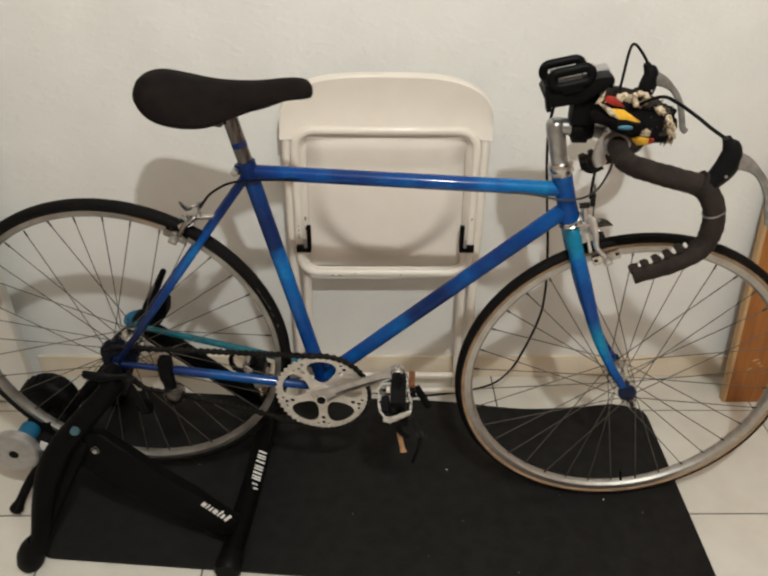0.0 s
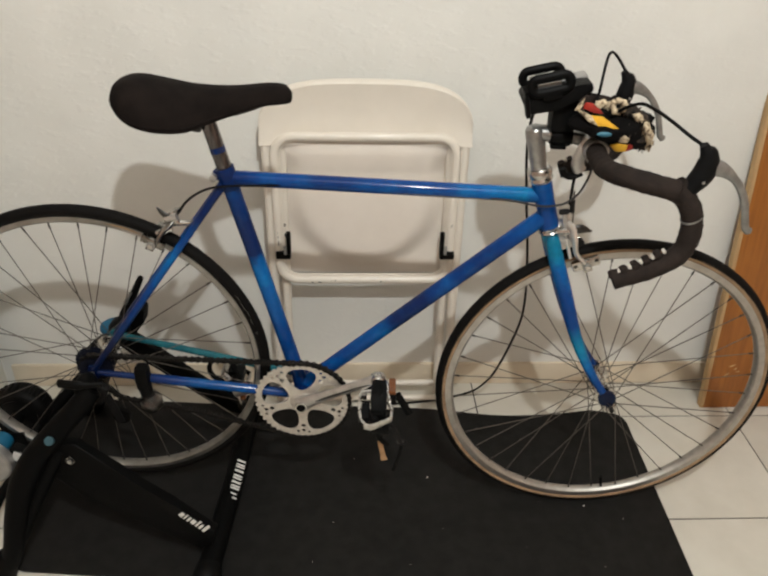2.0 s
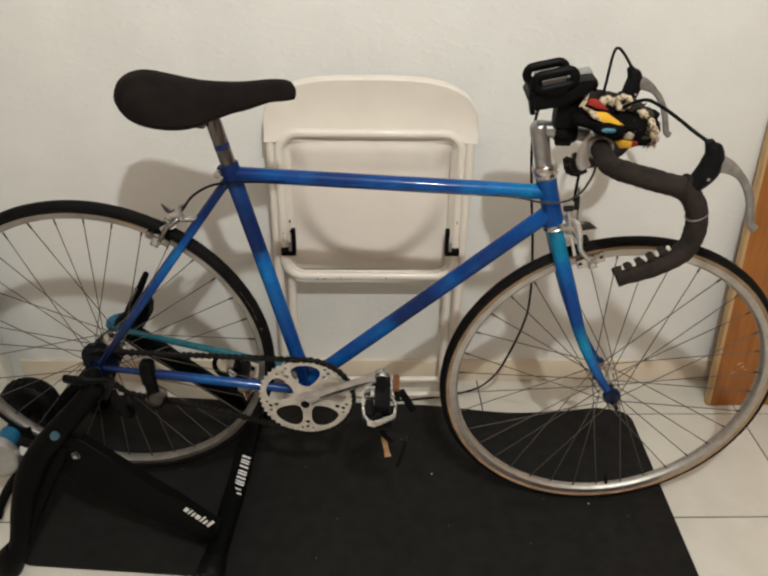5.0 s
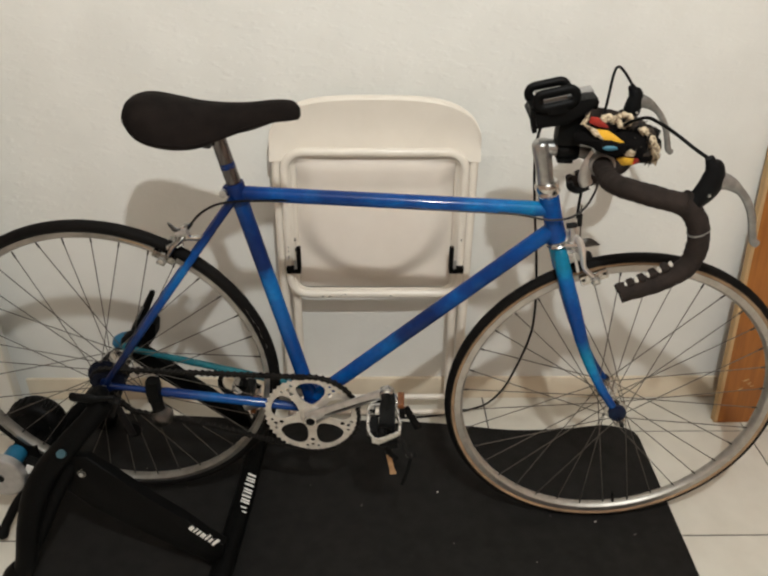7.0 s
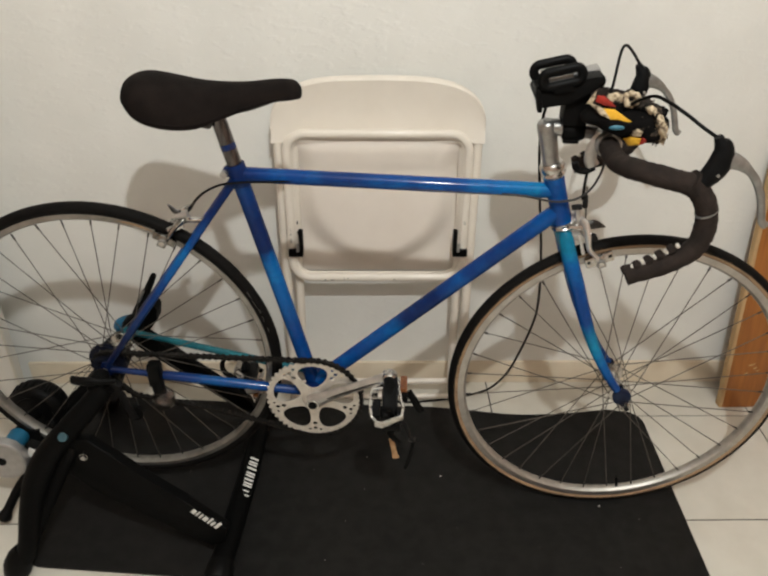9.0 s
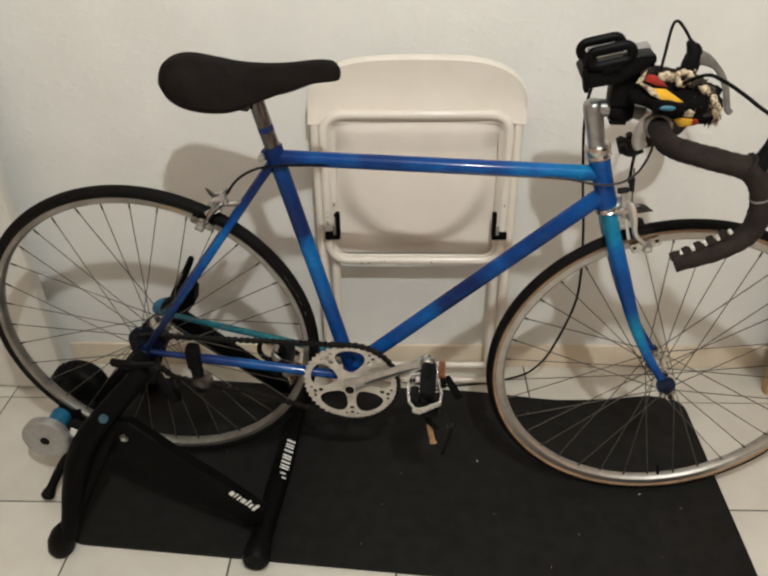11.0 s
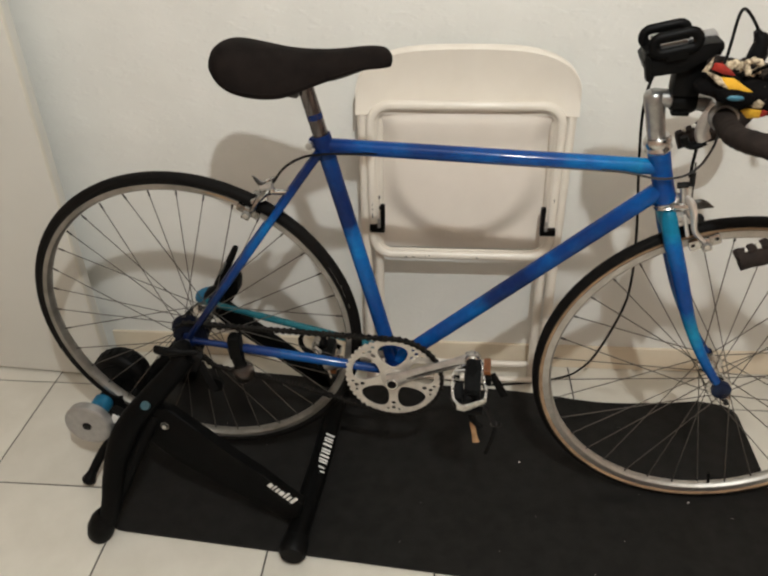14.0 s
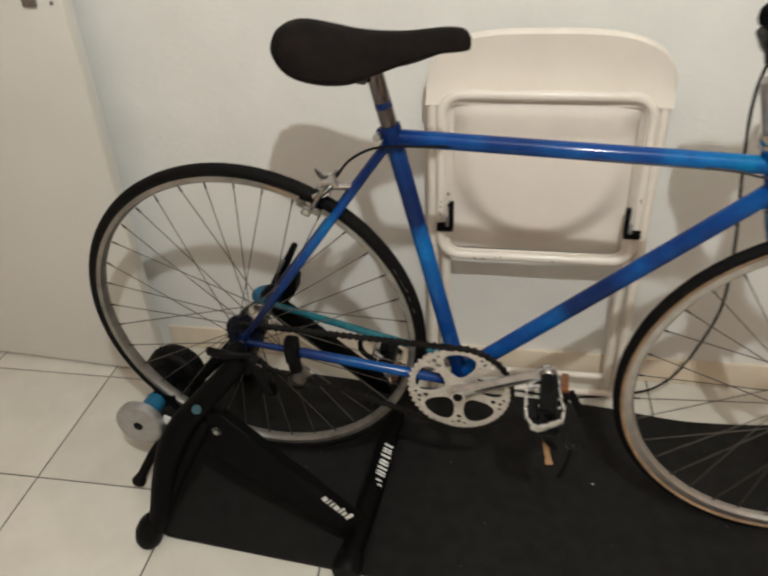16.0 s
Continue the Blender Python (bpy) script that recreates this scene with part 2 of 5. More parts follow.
    chain_stay=sprayed("chain_stay_paint", [(0.0, MIDNIGHT), (0.12, NAVY), (0.24, NAVY), (0.40, DUSK), (0.55, (0.0008, 0.062, 0.235)), (0.8, BLUE), (1.0, DUSK)]),
    far_stay=sprayed("teal_stay_paint", [(0.0, TEAL), (0.3, TEAL), (0.6, (0.018, 0.122, 0.150)), (1.0, TEAL)]),
)


# ---- mesh helpers ----
def tube(bm, pts, radii, n=12, caps=True, squash=1.0):
    """A swept tube through pts, with a radius for each; stores how far along each ring lies."""
    pts = [Vector(p) for p in pts]
    radii = [radii] * len(pts) if isinstance(radii, (int, float)) else radii
    lay = bm.verts.layers.float.get("along") or bm.verts.layers.float.new("along")
    run = [0.0]
    for a, b in zip(pts, pts[1:]):
        run.append(run[-1] + (b - a).length)
    rings, side = [], None
    for i, p in enumerate(pts):
        d = (pts[min(i + 1, len(pts) - 1)] - pts[max(i - 1, 0)]).normalized()
        if side is None:
            side = d.orthogonal().normalized() if abs(d.y) > 0.95 else d.cross(Vector((0, 1, 0))).normalized()
        side = (side - d * side.dot(d)).normalized()
        up = d.cross(side)
        ring = []
        for k in range(n):
            a = 2 * math.pi * k / n
            v = bm.verts.new(p + side * (math.cos(a) * radii[i]) + up * (math.sin(a) * radii[i] * squash))
            v[lay] = run[i] / max(run[-1], 1e-6)
            ring.append(v)
        rings.append(ring)
    for a, b in zip(rings, rings[1:]):
        for k in range(n):
            bm.faces.new((a[k], a[(k + 1) % n], b[(k + 1) % n], b[k]))
    if caps:
        bm.faces.new(rings[0][::-1])
        bm.faces.new(rings[-1])
    return bm


def curve_pts(ctrl, steps=8):
    """A smooth run of points through the control points."""
    c = [Vector(p) for p in ctrl]
    c = [c[0] * 2 - c[1], *c, c[-1] * 2 - c[-2]]
    out = []
    for i in range(1, len(c) - 2):
        for k in range(steps):
            t = k / steps
            out.append(0.5 * ((2 * c[i]) + (c[i + 1] - c[i - 1]) * t + (2 * c[i - 1] - 5 * c[i] + 4 * c[i + 1] - c[i + 2]) * t * t
                              + (3 * c[i] - c[i - 1] - 3 * c[i + 1] + c[i + 2]) * t ** 3))
    return out + [c[-2]]


def lathe(bm, profile, n=48, centre=(0, 0, 0), closed=False):
    """Turns (radius, y) pairs round the y axis through centre."""
    cx, cy, cz = centre
    rings = []
    for k in range(n):
        a = 2 * math.pi * k / n
        rings.append([bm.verts.new((cx + r * math.cos(a), cy + y, cz + r * math.sin(a))) for r, y in profile])
    m = len(profile)
    for k in range(n):
        a, b = rings[k], rings[(k + 1) % n]
        for j in range(m if closed else m - 1):
            bm.faces.new((a[j], a[(j + 1) % m], b[(j + 1) % m], b[j]))
    if not closed:
        for j in (0, m - 1):
            if profile[j][0] > 1e-5:
                bm.faces.new([r[j] for r in rings])
    return bm


def box(bm, size, at=(0, 0, 0), bevel=0.0, m=None):
    start = len(bm.verts)
    got = bmesh.ops.create_cube(bm, size=1.0, matrix=(m or Matrix.Translation(at)) @ Matrix.Diagonal((*size, 1)))
    if bevel:
        edges = list({e for v in got["verts"] for e in v.link_edges})
        bmesh.ops.bevel(bm, geom=edges, offset=bevel, segments=2, affect="EDGES", profile=0.6)
    return bm


def slab(bm, outline, z0, z1, m=None):
    """A prism over a flat outline of (x, y)."""
    m = m or Matrix()
    lo = [bm.verts.new(m @ Vector((x, y, z0))) for x, y in outline]
    hi = [bm.verts.new(m @ Vector((x, y, z1))) for x, y in outline]
    k = len(outline)
    bm.faces.new(lo[::-1])
    bm.faces.new(hi)
    for i in range(k):
        bm.faces.new((lo[i], lo[(i + 1) % k], hi[(i + 1) % k], hi[i]))
    return bm


def mesh_of(name, bm, material, smooth=True):
    bmesh.ops.recalc_face_normals(bm, faces=bm.faces)
    me = bpy.data.meshes.new(name)
    bm.to_mesh(me)
    bm.free()
    me.materials.append(material)
    if smooth:
        me.polygons.foreach_set("use_smooth", [True] * len(me.polygons))
        me.set_sharp_from_angle(angle=radians(40))
    return me


def part(name, bm, material, parent=None, label="", smooth=True):
    ob = new(name, mesh_of(name, bm, material, smooth))
    if parent:
        ob.parent = parent
    if label:
        ob["label"] = label
    return ob


def thing(name, label, category, m=None, group="", kind=""):
    ob = new(name)
    ob.empty_display_size = 0.05
    ob.matrix_basis = m or Matrix()
    return tagged(ob, label, category, group, kind)


def B():
    return bmesh.new()


def rod(name, a, b, r, material, parent, label="", n=12, r2=None):
    return part(name, tube(B(), [a, b], [r, r2 if r2 is not None else r], n), material, parent, label)


# ---- the room ----
WALL_Y, LEFT_X, RIGHT_X, BACK_Y, HIGH = 0.034, -2.6, 2.9, -4.6, 2.6
TS, TX, TY = 0.3362, -0.9161, -0.1110
FLOOR_MESH = box(B(), (RIGHT_X - LEFT_X + 0.3, WALL_Y - BACK_Y + 0.3, 0.08), ((LEFT_X + RIGHT_X) / 2, (WALL_Y + BACK_Y) / 2, -0.0430))
floor = tagged(part("floor", FLOOR_MESH, M["grout"]), "cream glazed tiled floor with dark grout joints", "floor", kind="structure")
# only the north wall is in view; the others close the room and bounce light
for nm, size, at in (
    ("wall_north", (RIGHT_X - LEFT_X + 0.3, 0.15, HIGH + 0.1), ((LEFT_X + RIGHT_X) / 2, WALL_Y + 0.075, HIGH / 2)),
    ("wall_south", (RIGHT_X - LEFT_X + 0.3, 0.15, HIGH + 0.1), ((LEFT_X + RIGHT_X) / 2, BACK_Y - 0.075, HIGH / 2)),
    ("wall_west", (0.15, WALL_Y - BACK_Y, HIGH + 0.1), (LEFT_X - 0.075, (WALL_Y + BACK_Y) / 2, HIGH / 2)),
    ("wall_east", (0.15, WALL_Y - BACK_Y, HIGH + 0.1), (RIGHT_X + 0.075, (WALL_Y + BACK_Y) / 2, HIGH / 2)),
):
    tagged(part(nm, box(B(), size, at), M["wall"] if nm == "wall_north" else M["bounce_wall"]), "white painted rough plaster wall" if nm == "wall_north" else "plain unseen wall closing the room, tinted warm for bounced light", "wall", kind="structure")
tagged(part("ceiling", box(B(), (RIGHT_X - LEFT_X + 0.3, WALL_Y - BACK_Y + 0.3, 0.1), ((LEFT_X + RIGHT_X) / 2, (WALL_Y + BACK_Y) / 2, HIGH + 0.1)), M["ceiling"]),
       "plain unseen ceiling, tinted warm for bounced light", "ceiling", kind="structure")
tagged(part("baseboard", box(B(), (3.66, 0.009, 0.069), (1.03, WALL_Y - 0.0045, 0.0345), 0.002), M["skirting"]),
       "beige ceramic skirting along the wall", "baseboard", kind="structure")


# ---- white door leaf ----
def make_door():
    d = thing("door_1", "white painted door leaf folded back against the wall", "door", pose(-0.778, -0.087, 0.006, 0, 0, -4.0), kind="structure")
    part("door_leaf", box(B(), (0.80, 0.038, 2.02), (-0.40, 0.019, 1.01), 0.003), M["door"], d)
    part("edge_band", box(B(), (0.003, 0.011, 2.016), (0.0012, 0.0065, 1.01), 0.001), M["door_edge"], d, "cream yellowed door edge")
    plate = part("handle_plate", box(B(), (0.030, 0.006, 0.16), (-0.064, -0.003, 0.978), 0.0029), M["knob"], d, "grey metal handle plate")
    part("door_handle", tube(B(), curve_pts([(-0.066, -0.004, 0.99), (-0.066, -0.045, 0.99), (-0.085, -0.055, 0.99), (-0.17, -0.052, 0.99)], 5), 0.009), M["knob"], plate, "grey metal lever handle")
    rod("screw", (-0.018, 0.001, 0.905), (-0.018, -0.0015, 0.905), 0.004, M["knob"], d, "small dull screw head")
    return d


make_door()


# ---- black mat ----
def make_mat():
    out = []
    def corner(cx, cy, r, a0):
        for k in range(7):
            a = radians(a0 + 90 * k / 6)
            out.append((cx + r * math.cos(a), cy + r * math.sin(a)))
    corner(0.809 - 0.045, -0.101 - 0.045, 0.045, 0)
    for k in range(1, 40):
        x = 0.762 - 1.338 * k / 40
        line = -0.110 + (0.809 - x) * 0.0507
        out.append((x, line + 0.012 * math.exp(-((x - 0.735) / 0.06) ** 2) - 0.015 * math.exp(-((x - 0.49) / 0.13) ** 2) + 0.003 * math.sin(x * 9)))
    corner(-0.611 + 0.035, -0.038 - 0.035, 0.035, 90)
    corner(-0.607 + 0.06, -0.560 + 0.06, 0.06, 180)
    corner(0.798 - 0.035, -0.671 + 0.035, 0.035, 270)
    bm = slab(B(), out, 0.0005, 0.006)
    ob = tagged(part("floor_mat", bm, M["mat"], smooth=False), "large black rubber exercise mat with rounded corners on tiles", "mat")
    return ob


# ---- wheels ----
RT, TB = 0.3245, 0.0115


def make_wheel(bike, name, u, z, yaw, lean, gum, phase, far, lead, valve):
    hub_m = Matrix.Translation((u, 0, z)) @ Matrix.Rotation(yaw, 4, "Z") @ Matrix.Rotation(lean, 4, "X")
    prof = []
    for k in range(9):
        a = radians(-96 + 192 * k / 8)
        prof.append((RT + TB * math.cos(a), TB * 1.03 * math.sin(a)))
    w = part(name, lathe(B(), prof + [(r - 0.003, y * 0.85) for r, y in prof[::-1]], 96, closed=True), M["rubber"], bike,
             "thin black road tyre on a silver spoked wheel")
    w.matrix_basis = hub_m
    for s in (-1, 1):
        side = []
        for k in range(6):
            a = radians(92 + 58 * k / 5)
            side.append((RT + TB * math.cos(a), s * TB * 1.02 * math.sin(a)))
        part("sidewall", lathe(B(), side + [(r, y * 0.9) for r, y in side[::-1]], 96, closed=True), M["gum"] if gum else M["worn_rubber"], w,
             "tan gum sidewall" if gum else "scuffed black sidewall")
    rim = [(0.3165, 0.0100), (0.3165, 0.0085), (0.311, 0.0080), (0.311, -0.0080), (0.3165, -0.0085), (0.3165, -0.0100), (0.305, -0.0102), (0.3010, -0.0065),
           (0.2995, 0.0), (0.3010, 0.0065), (0.305, 0.0102)]
    if not gum:  # a lower, wider rim
        rim = [(0.3165, 0.0104), (0.3165, 0.0085), (0.312, 0.0080), (0.312, -0.0080), (0.3165, -0.0085), (0.3165, -0.0104), (0.3075, -0.0112), (0.3050, -0.0085),
               (0.3035, 0.0), (0.3050, 0.0085), (0.3075, 0.0112)]
    part("rim", lathe(B(), rim, 96, closed=True), M["rim"] if gum else M["worn_rim"], w, "silver aluminium rim" if gum else "dull grey aluminium rim")
    hub = [(0.0045, -0.058), (0.0045, -0.046), (0.009, -0.045), (0.012, -0.034), (0.022, -0.033), (0.022, -0.029), (0.011, -0.026), (0.009, 0.0),
           (0.011, 0.026), (0.022, 0.029), (0.022, 0.033), (0.012, 0.034), (0.009, 0.045), (0.0045, 0.046), (0.0045, 0.058)]
    part("hub", lathe(B(), hub, 28), M["chrome"], w, "silver wheel hub")
    me = mesh_of("spoke", tube(B(), [(0, 0, 0), (0, 0, 1)], 0.00095, 6), M["spoke"])
    nip = mesh_of("nipple", tube(B(), [(0, 0, 0), (0, 0, 0.012)], [0.0019, 0.0015], 6), M["greasy"])
    for k in range(36):
        side = 1 if k % 2 == far else -1
        cross = 1 if k % 4 in lead else -1
        ar = radians(phase + 10 * k)
        ah = ar + cross * radians(62)
        a = Vector((0.0215 * math.cos(ah), side * 0.031, 0.0215 * math.sin(ah)))
        b = Vector((0.302 * math.cos(ar), side * 0.001, 0.302 * math.sin(ar)))
        d = b - a
        q = d.to_track_quat("Z", "Y")
        sp = new("spoke", me)
        sp.parent, sp.matrix_basis = w, Matrix.LocRotScale(a, q, (1, 1, d.length))
        ni = new("nipple", nip)
        ni.parent, ni.matrix_basis = w, Matrix.LocRotScale(b - d.normalized() * 0.012, q, None)
    if not gum:
        def arc(nm, a0, a1, r0, r1, y, mt, label):
            bm = B()
            pts = [(radians(a0 + (a1 - a0) * k / 12), r0 + (r1 - r0) * math.sin(math.pi * k / 12)) for k in range(13)]
            lo = [bm.verts.new((r0 * math.cos(a), y, r0 * math.sin(a))) for a, r in pts]
            hi = [bm.verts.new((r * math.cos(a), y * 1.04, r * math.sin(a))) for a, r in pts]
            for k in range(12):
                bm.faces.new((lo[k], lo[k + 1], hi[k + 1], hi[k]))
            got = bmesh.ops.extrude_face_region(bm, geom=list(bm.faces))
            bmesh.ops.translate(bm, verts=[v for v in got["geom"] if isinstance(v, bmesh.types.BMVert)], vec=(0, -0.0006, 0))
            part(nm, bm, M[mt], w, label)
        arc("tan_patch", 78.5, 65.5, 0.3125, 0.3168, -0.0112, "gum", "tan patch on the sidewall")
        for a0, a1, r in ((30, 27, 0.3262), (26.5, 23, 0.3255), (22.6, 20.5, 0.3268), (19.5, 17.2, 0.3250), (14.5, 12.8, 0.3258)):
            arc("scuff", a0, a1, r, r + 0.0012, -0.0122, "worn_rim", "pale scuff on the tyre wall")
    a = radians(valve)
    v = part("valve", tube(B(), [(0.301 * math.cos(a), 0, 0.301 * math.sin(a)), (0.272 * math.cos(a), 0, 0.272 * math.sin(a))], [0.003, 0.0035], 8), M["black"], w, "black valve cap")
    return w


# ---- the bicycle ----
YB, KB = -0.3596, -0.0569
BIKE = Matrix.Translation((0, YB, 0)) @ Matrix.Rotation(math.atan(KB), 4, "Z")
BB, AXR, AXF = (0.001, 0, 0.309), (-0.399, 0, 0.380), (0.606, 0, 0.3420)


def P(u, w, z):
    """A place on the bicycle: along it, towards the room, up."""
    return Vector((u, -w, z))


def saddle_mesh():
    bm = B()
    secs = [  # along, half width, top, edge height
        (-0.2835, 0.014, 0.921, 0.910), (-0.277, 0.036, 0.932, 0.898), (-0.260, 0.052, 0.9410, 0.884), (-0.236, 0.060, 0.9425, 0.8735),
        (-0.20, 0.061, 0.9365, 0.867), (-0.16, 0.053, 0.930, 0.867), (-0.12, 0.040, 0.9285, 0.880), (-0.08, 0.031, 0.930, 0.894),
        (-0.04, 0.0255, 0.935, 0.906), (-0.015, 0.0222, 0.9355, 0.909), (-0.003, 0.017, 0.932, 0.910), (0.004, 0.009, 0.923, 0.911)]
    fine = []
    for i in range(len(secs) - 1):
        p0, p1, p2, p3 = secs[max(i - 1, 0)], secs[i], secs[i + 1], secs[min(i + 2, len(secs) - 1)]
        for k in range(4):
            t = k / 4
            fine.append([0.5 * (2 * b + (c - a) * t + (2 * a - 5 * b + 4 * c - d) * t * t + (3 * b - a - 3 * c + d) * t ** 3) for a, b, c, d in zip(p0, p1, p2, p3)])
    fine.append(secs[-1])
    rings = []
    for u, hw, top, edge in fine:
        ring = []
        for k in range(16):
            a = math.pi * k / 15
            c, s = math.cos(a), math.sin(a)
            y = hw * (abs(c) ** 0.75) * (1 if c > 0 else -1)
            ring.append(bm.verts.new(P(u, y, edge + (top - edge) * (s ** 0.8))))
        for k in range(6):
            t = (k + 0.5) / 6
            ring.append(bm.verts.new(P(u, -hw + 2 * hw * t, edge - 0.004 + 0.018 * math.sin(math.pi * t) * (hw / 0.07))))
        rings.append(ring)
    n = len(rings[0])
    for a, b in zip(rings, rings[1:]):
        for k in range(n):
            bm.faces.new((a[k], a[(k + 1) % n], b[(k + 1) % n], b[k]))
    bm.faces.new(rings[0])
    bm.faces.new(rings[-1])
    bmesh.ops.recalc_face_normals(bm, faces=bm.faces)
    bmesh.ops.smooth_vert(bm, verts=bm.verts, factor=0.3, use_axis_x=True, use_axis_y=True, use_axis_z=True)
    return bm


def make_bike():
    bike = thing("road_bicycle", "old blue spray-painted steel road bicycle clamped in a trainer", "bicycle", BIKE)
    lug, top_h, bot_h = P(-0.1125, 0, 0.773), P(0.4245, 0, 0.782), P(0.4495, 0, 0.6995)
    bb = Vector(BB)
    hd = (bot_h - top_h).normalized()

    def spread(a, b, k=14):
        return [a.lerp(b, i / k) for i in range(k + 1)]

    part("top_tube", tube(B(), spread(P(-0.112, 0, 0.7715), P(0.429, 0, 0.7555)), 0.0131, 16), M["top_tube"], bike, "glossy blue top tube")
    part("seat_tube", tube(B(), spread(bb, lug + (lug - bb).normalized() * 0.012), 0.0146, 16), M["seat_tube"], bike, "blue seat tube with a navy upper half")
    part("down_tube", tube(B(), spread(bb + Vector((-0.004, 0, 0.006)), P(0.4445, 0, 0.722)), 0.0148, 16), M["down_tube"], bike, "blue down tube with navy patches")
    part("head_tube", tube(B(), spread(top_h, bot_h, 6), [0.0178, 0.0172, 0.0168, 0.0168, 0.0168, 0.0172, 0.0178], 18), M["head_tube"], bike)
    part("bottom_bracket", lathe(B(), [(0.0, -0.036), (0.018, -0.036), (0.0205, -0.034), (0.0205, 0.034), (0.018, 0.036), (0.0, 0.036)], 24, bb), M["navy"], bike)
    part("seat_lug", tube(B(), [lug - (lug - bb).normalized() * 0.022, lug + (lug - bb).normalized() * 0.018], 0.0168, 16), M["navy"], bike)
    rod("seat_bolt", P(-0.134, 0.017, 0.7755), P(-0.134, -0.017, 0.7755), 0.0062, M["alloy"], bike, "steel seat bolt")
    rod("bolt_ear", P(-0.116, 0.0, 0.775), P(-0.136, 0.0, 0.7755), 0.009, M["navy"], bike)
    for s in (1, -1):
        part("seat_stay", tube(B(), spread(P(-0.1185, 0.014 * s, 0.764), P(-0.3938, 0.060 * s, 0.3888)), [0.0078] + [0.0072] * 11 + [0.0066, 0.0062, 0.0058], 12),
             M["stay"], bike, "" if s > 0 else "blue seat stay beyond the wheel")
        part("chain_stay", tube(B(), spread(P(-0.3868, 0.060 * s, 0.3830 if s > 0 else 0.386), P(-0.0185, 0.024 * s, 0.3150 if s > 0 else 0.330)), [0.0064] * 4 + ([0.0095] if s > 0 else [0.0074]) * 11, 12),
             M["chain_stay"] if s > 0 else M["far_stay"], bike, "" if s > 0 else "teal chain stay beyond the wheel")
        bm = slab(B(), [(-0.384, 0.383), (-0.391, 0.393), (-0.404, 0.391), (-0.409, 0.378), (-0.407, 0.358), (-0.399, 0.352), (-0.393, 0.364), (-0.382, 0.369)],
                  -0.003, 0.003, Matrix.Translation(P(0.0017, 0.060 * s, 0.0070)) @ Matrix.Rotation(radians(90), 4, "X"))
        bmesh.ops.bevel(bm, geom=list(bm.edges), offset=0.0015, segments=2, affect="EDGES", profile=0.6)
        part("dropout", bm, M["midnight"] if s > 0 else M["far_stay"], bike)
        f = [P(0.4530, 0.0215 * s, 0.6880), P(0.4556, 0.0265 * s, 0.6770), P(0.4605, 0.0310 * s, 0.6580), P(0.4715, 0.034 * s, 0.626), P(0.4855, 0.037 * s, 0.588), P(0.5000, 0.041 * s, 0.547),
             P(0.5155, 0.044 * s, 0.505), P(0.5320, 0.046 * s, 0.467), P(0.5500, 0.0475 * s, 0.432), P(0.5710, 0.049 * s, 0.396), P(0.5990, 0.050 * s, 0.356)]
        blade = [0.0110, 0.0130, 0.0136, 0.0140, 0.0139, 0.0131, 0.0117, 0.0104, 0.0093, 0.0082, 0.0072]
        part("fork_blade", tube(B(), curve_pts(f, 4), [blade[k // 4] + (blade[min(k // 4 + 1, 10)] - blade[k // 4]) * (k % 4) / 4 for k in range(41)], 16), M["fork"], bike, "curved blue and cyan fork blade")
        part("fork_end", tube(B(), [P(0.603, 0.049 * s, 0.352), P(0.603, 0.050 * s, 0.352), P(0.603, 0.0575 * s, 0.352), P(0.603, 0.0590 * s, 0.352)], [0.0155, 0.0172, 0.0172, 0.0150] if s > 0 else [0.0085, 0.0095, 0.0095, 0.008], 24), M["end_paint"], bike)
        rod("axle_nut", P(0.610, 0.0525 * s, 0.338), P(0.610, 0.071 * s, 0.338), 0.0092, M["chrome"], bike, "steel axle nut", 6)
        rod("axle_end", P(0.610, 0.070 * s, 0.338), P(0.610, 0.075 * s, 0.338), 0.0046, M["sooty"], bike, "", 10)
        rod("axle_nut", P(-0.399, 0.063 * s, 0.380), P(-0.399, 0.073 * s, 0.380), 0.0075, M["alloy"], bike, "dull steel axle nut", 6)
    part("fork_crown", tube(B(), curve_pts([P(0.4605, -0.031, 0.660), P(0.4565, -0.022, 0.670), P(0.4545, 0, 0.6760), P(0.4565, 0.022, 0.670), P(0.4605, 0.031, 0.660)], 4),
                            [0.0100, 0.0112, 0.0122, 0.0130, 0.0138, 0.0144, 0.0148, 0.0150, 0.0150, 0.0150, 0.0148, 0.0144, 0.0138, 0.0130, 0.0122, 0.0112, 0.0100], 16), M["crown"], bike, "teal sprayed fork crown")
    # headset, stem
    for nm, c, prof in (("lower_headset", bot_h, (0.000, 0.012)), ("upper_headset", top_h - hd * 0.026, (0.0, 0.026))):
        d = hd
        rr = [0.0180, 0.0212, 0.0212, 0.0190, 0.0212, 0.0178]
        part(nm, tube(B(), [c + d * (prof[1] * i / 5) for i in range(6)], rr, 22), M["chrome"], bike, "chrome headset cup")
    stem = part("stem", tube(B(), [P(0.4190, 0, 0.796), P(0.4150, 0, 0.812), P(0.4075, 0, 0.845), P(0.4035, 0, 0.862), P(0.4015, 0, 0.872), P(0.4005, 0, 0.8775), P(0.4000, 0, 0.8800)], [0.0138, 0.0140, 0.0150, 0.0162, 0.0160, 0.0130, 0.007], 20), M["stem_alloy"], bike, "grey alloy quill stem")
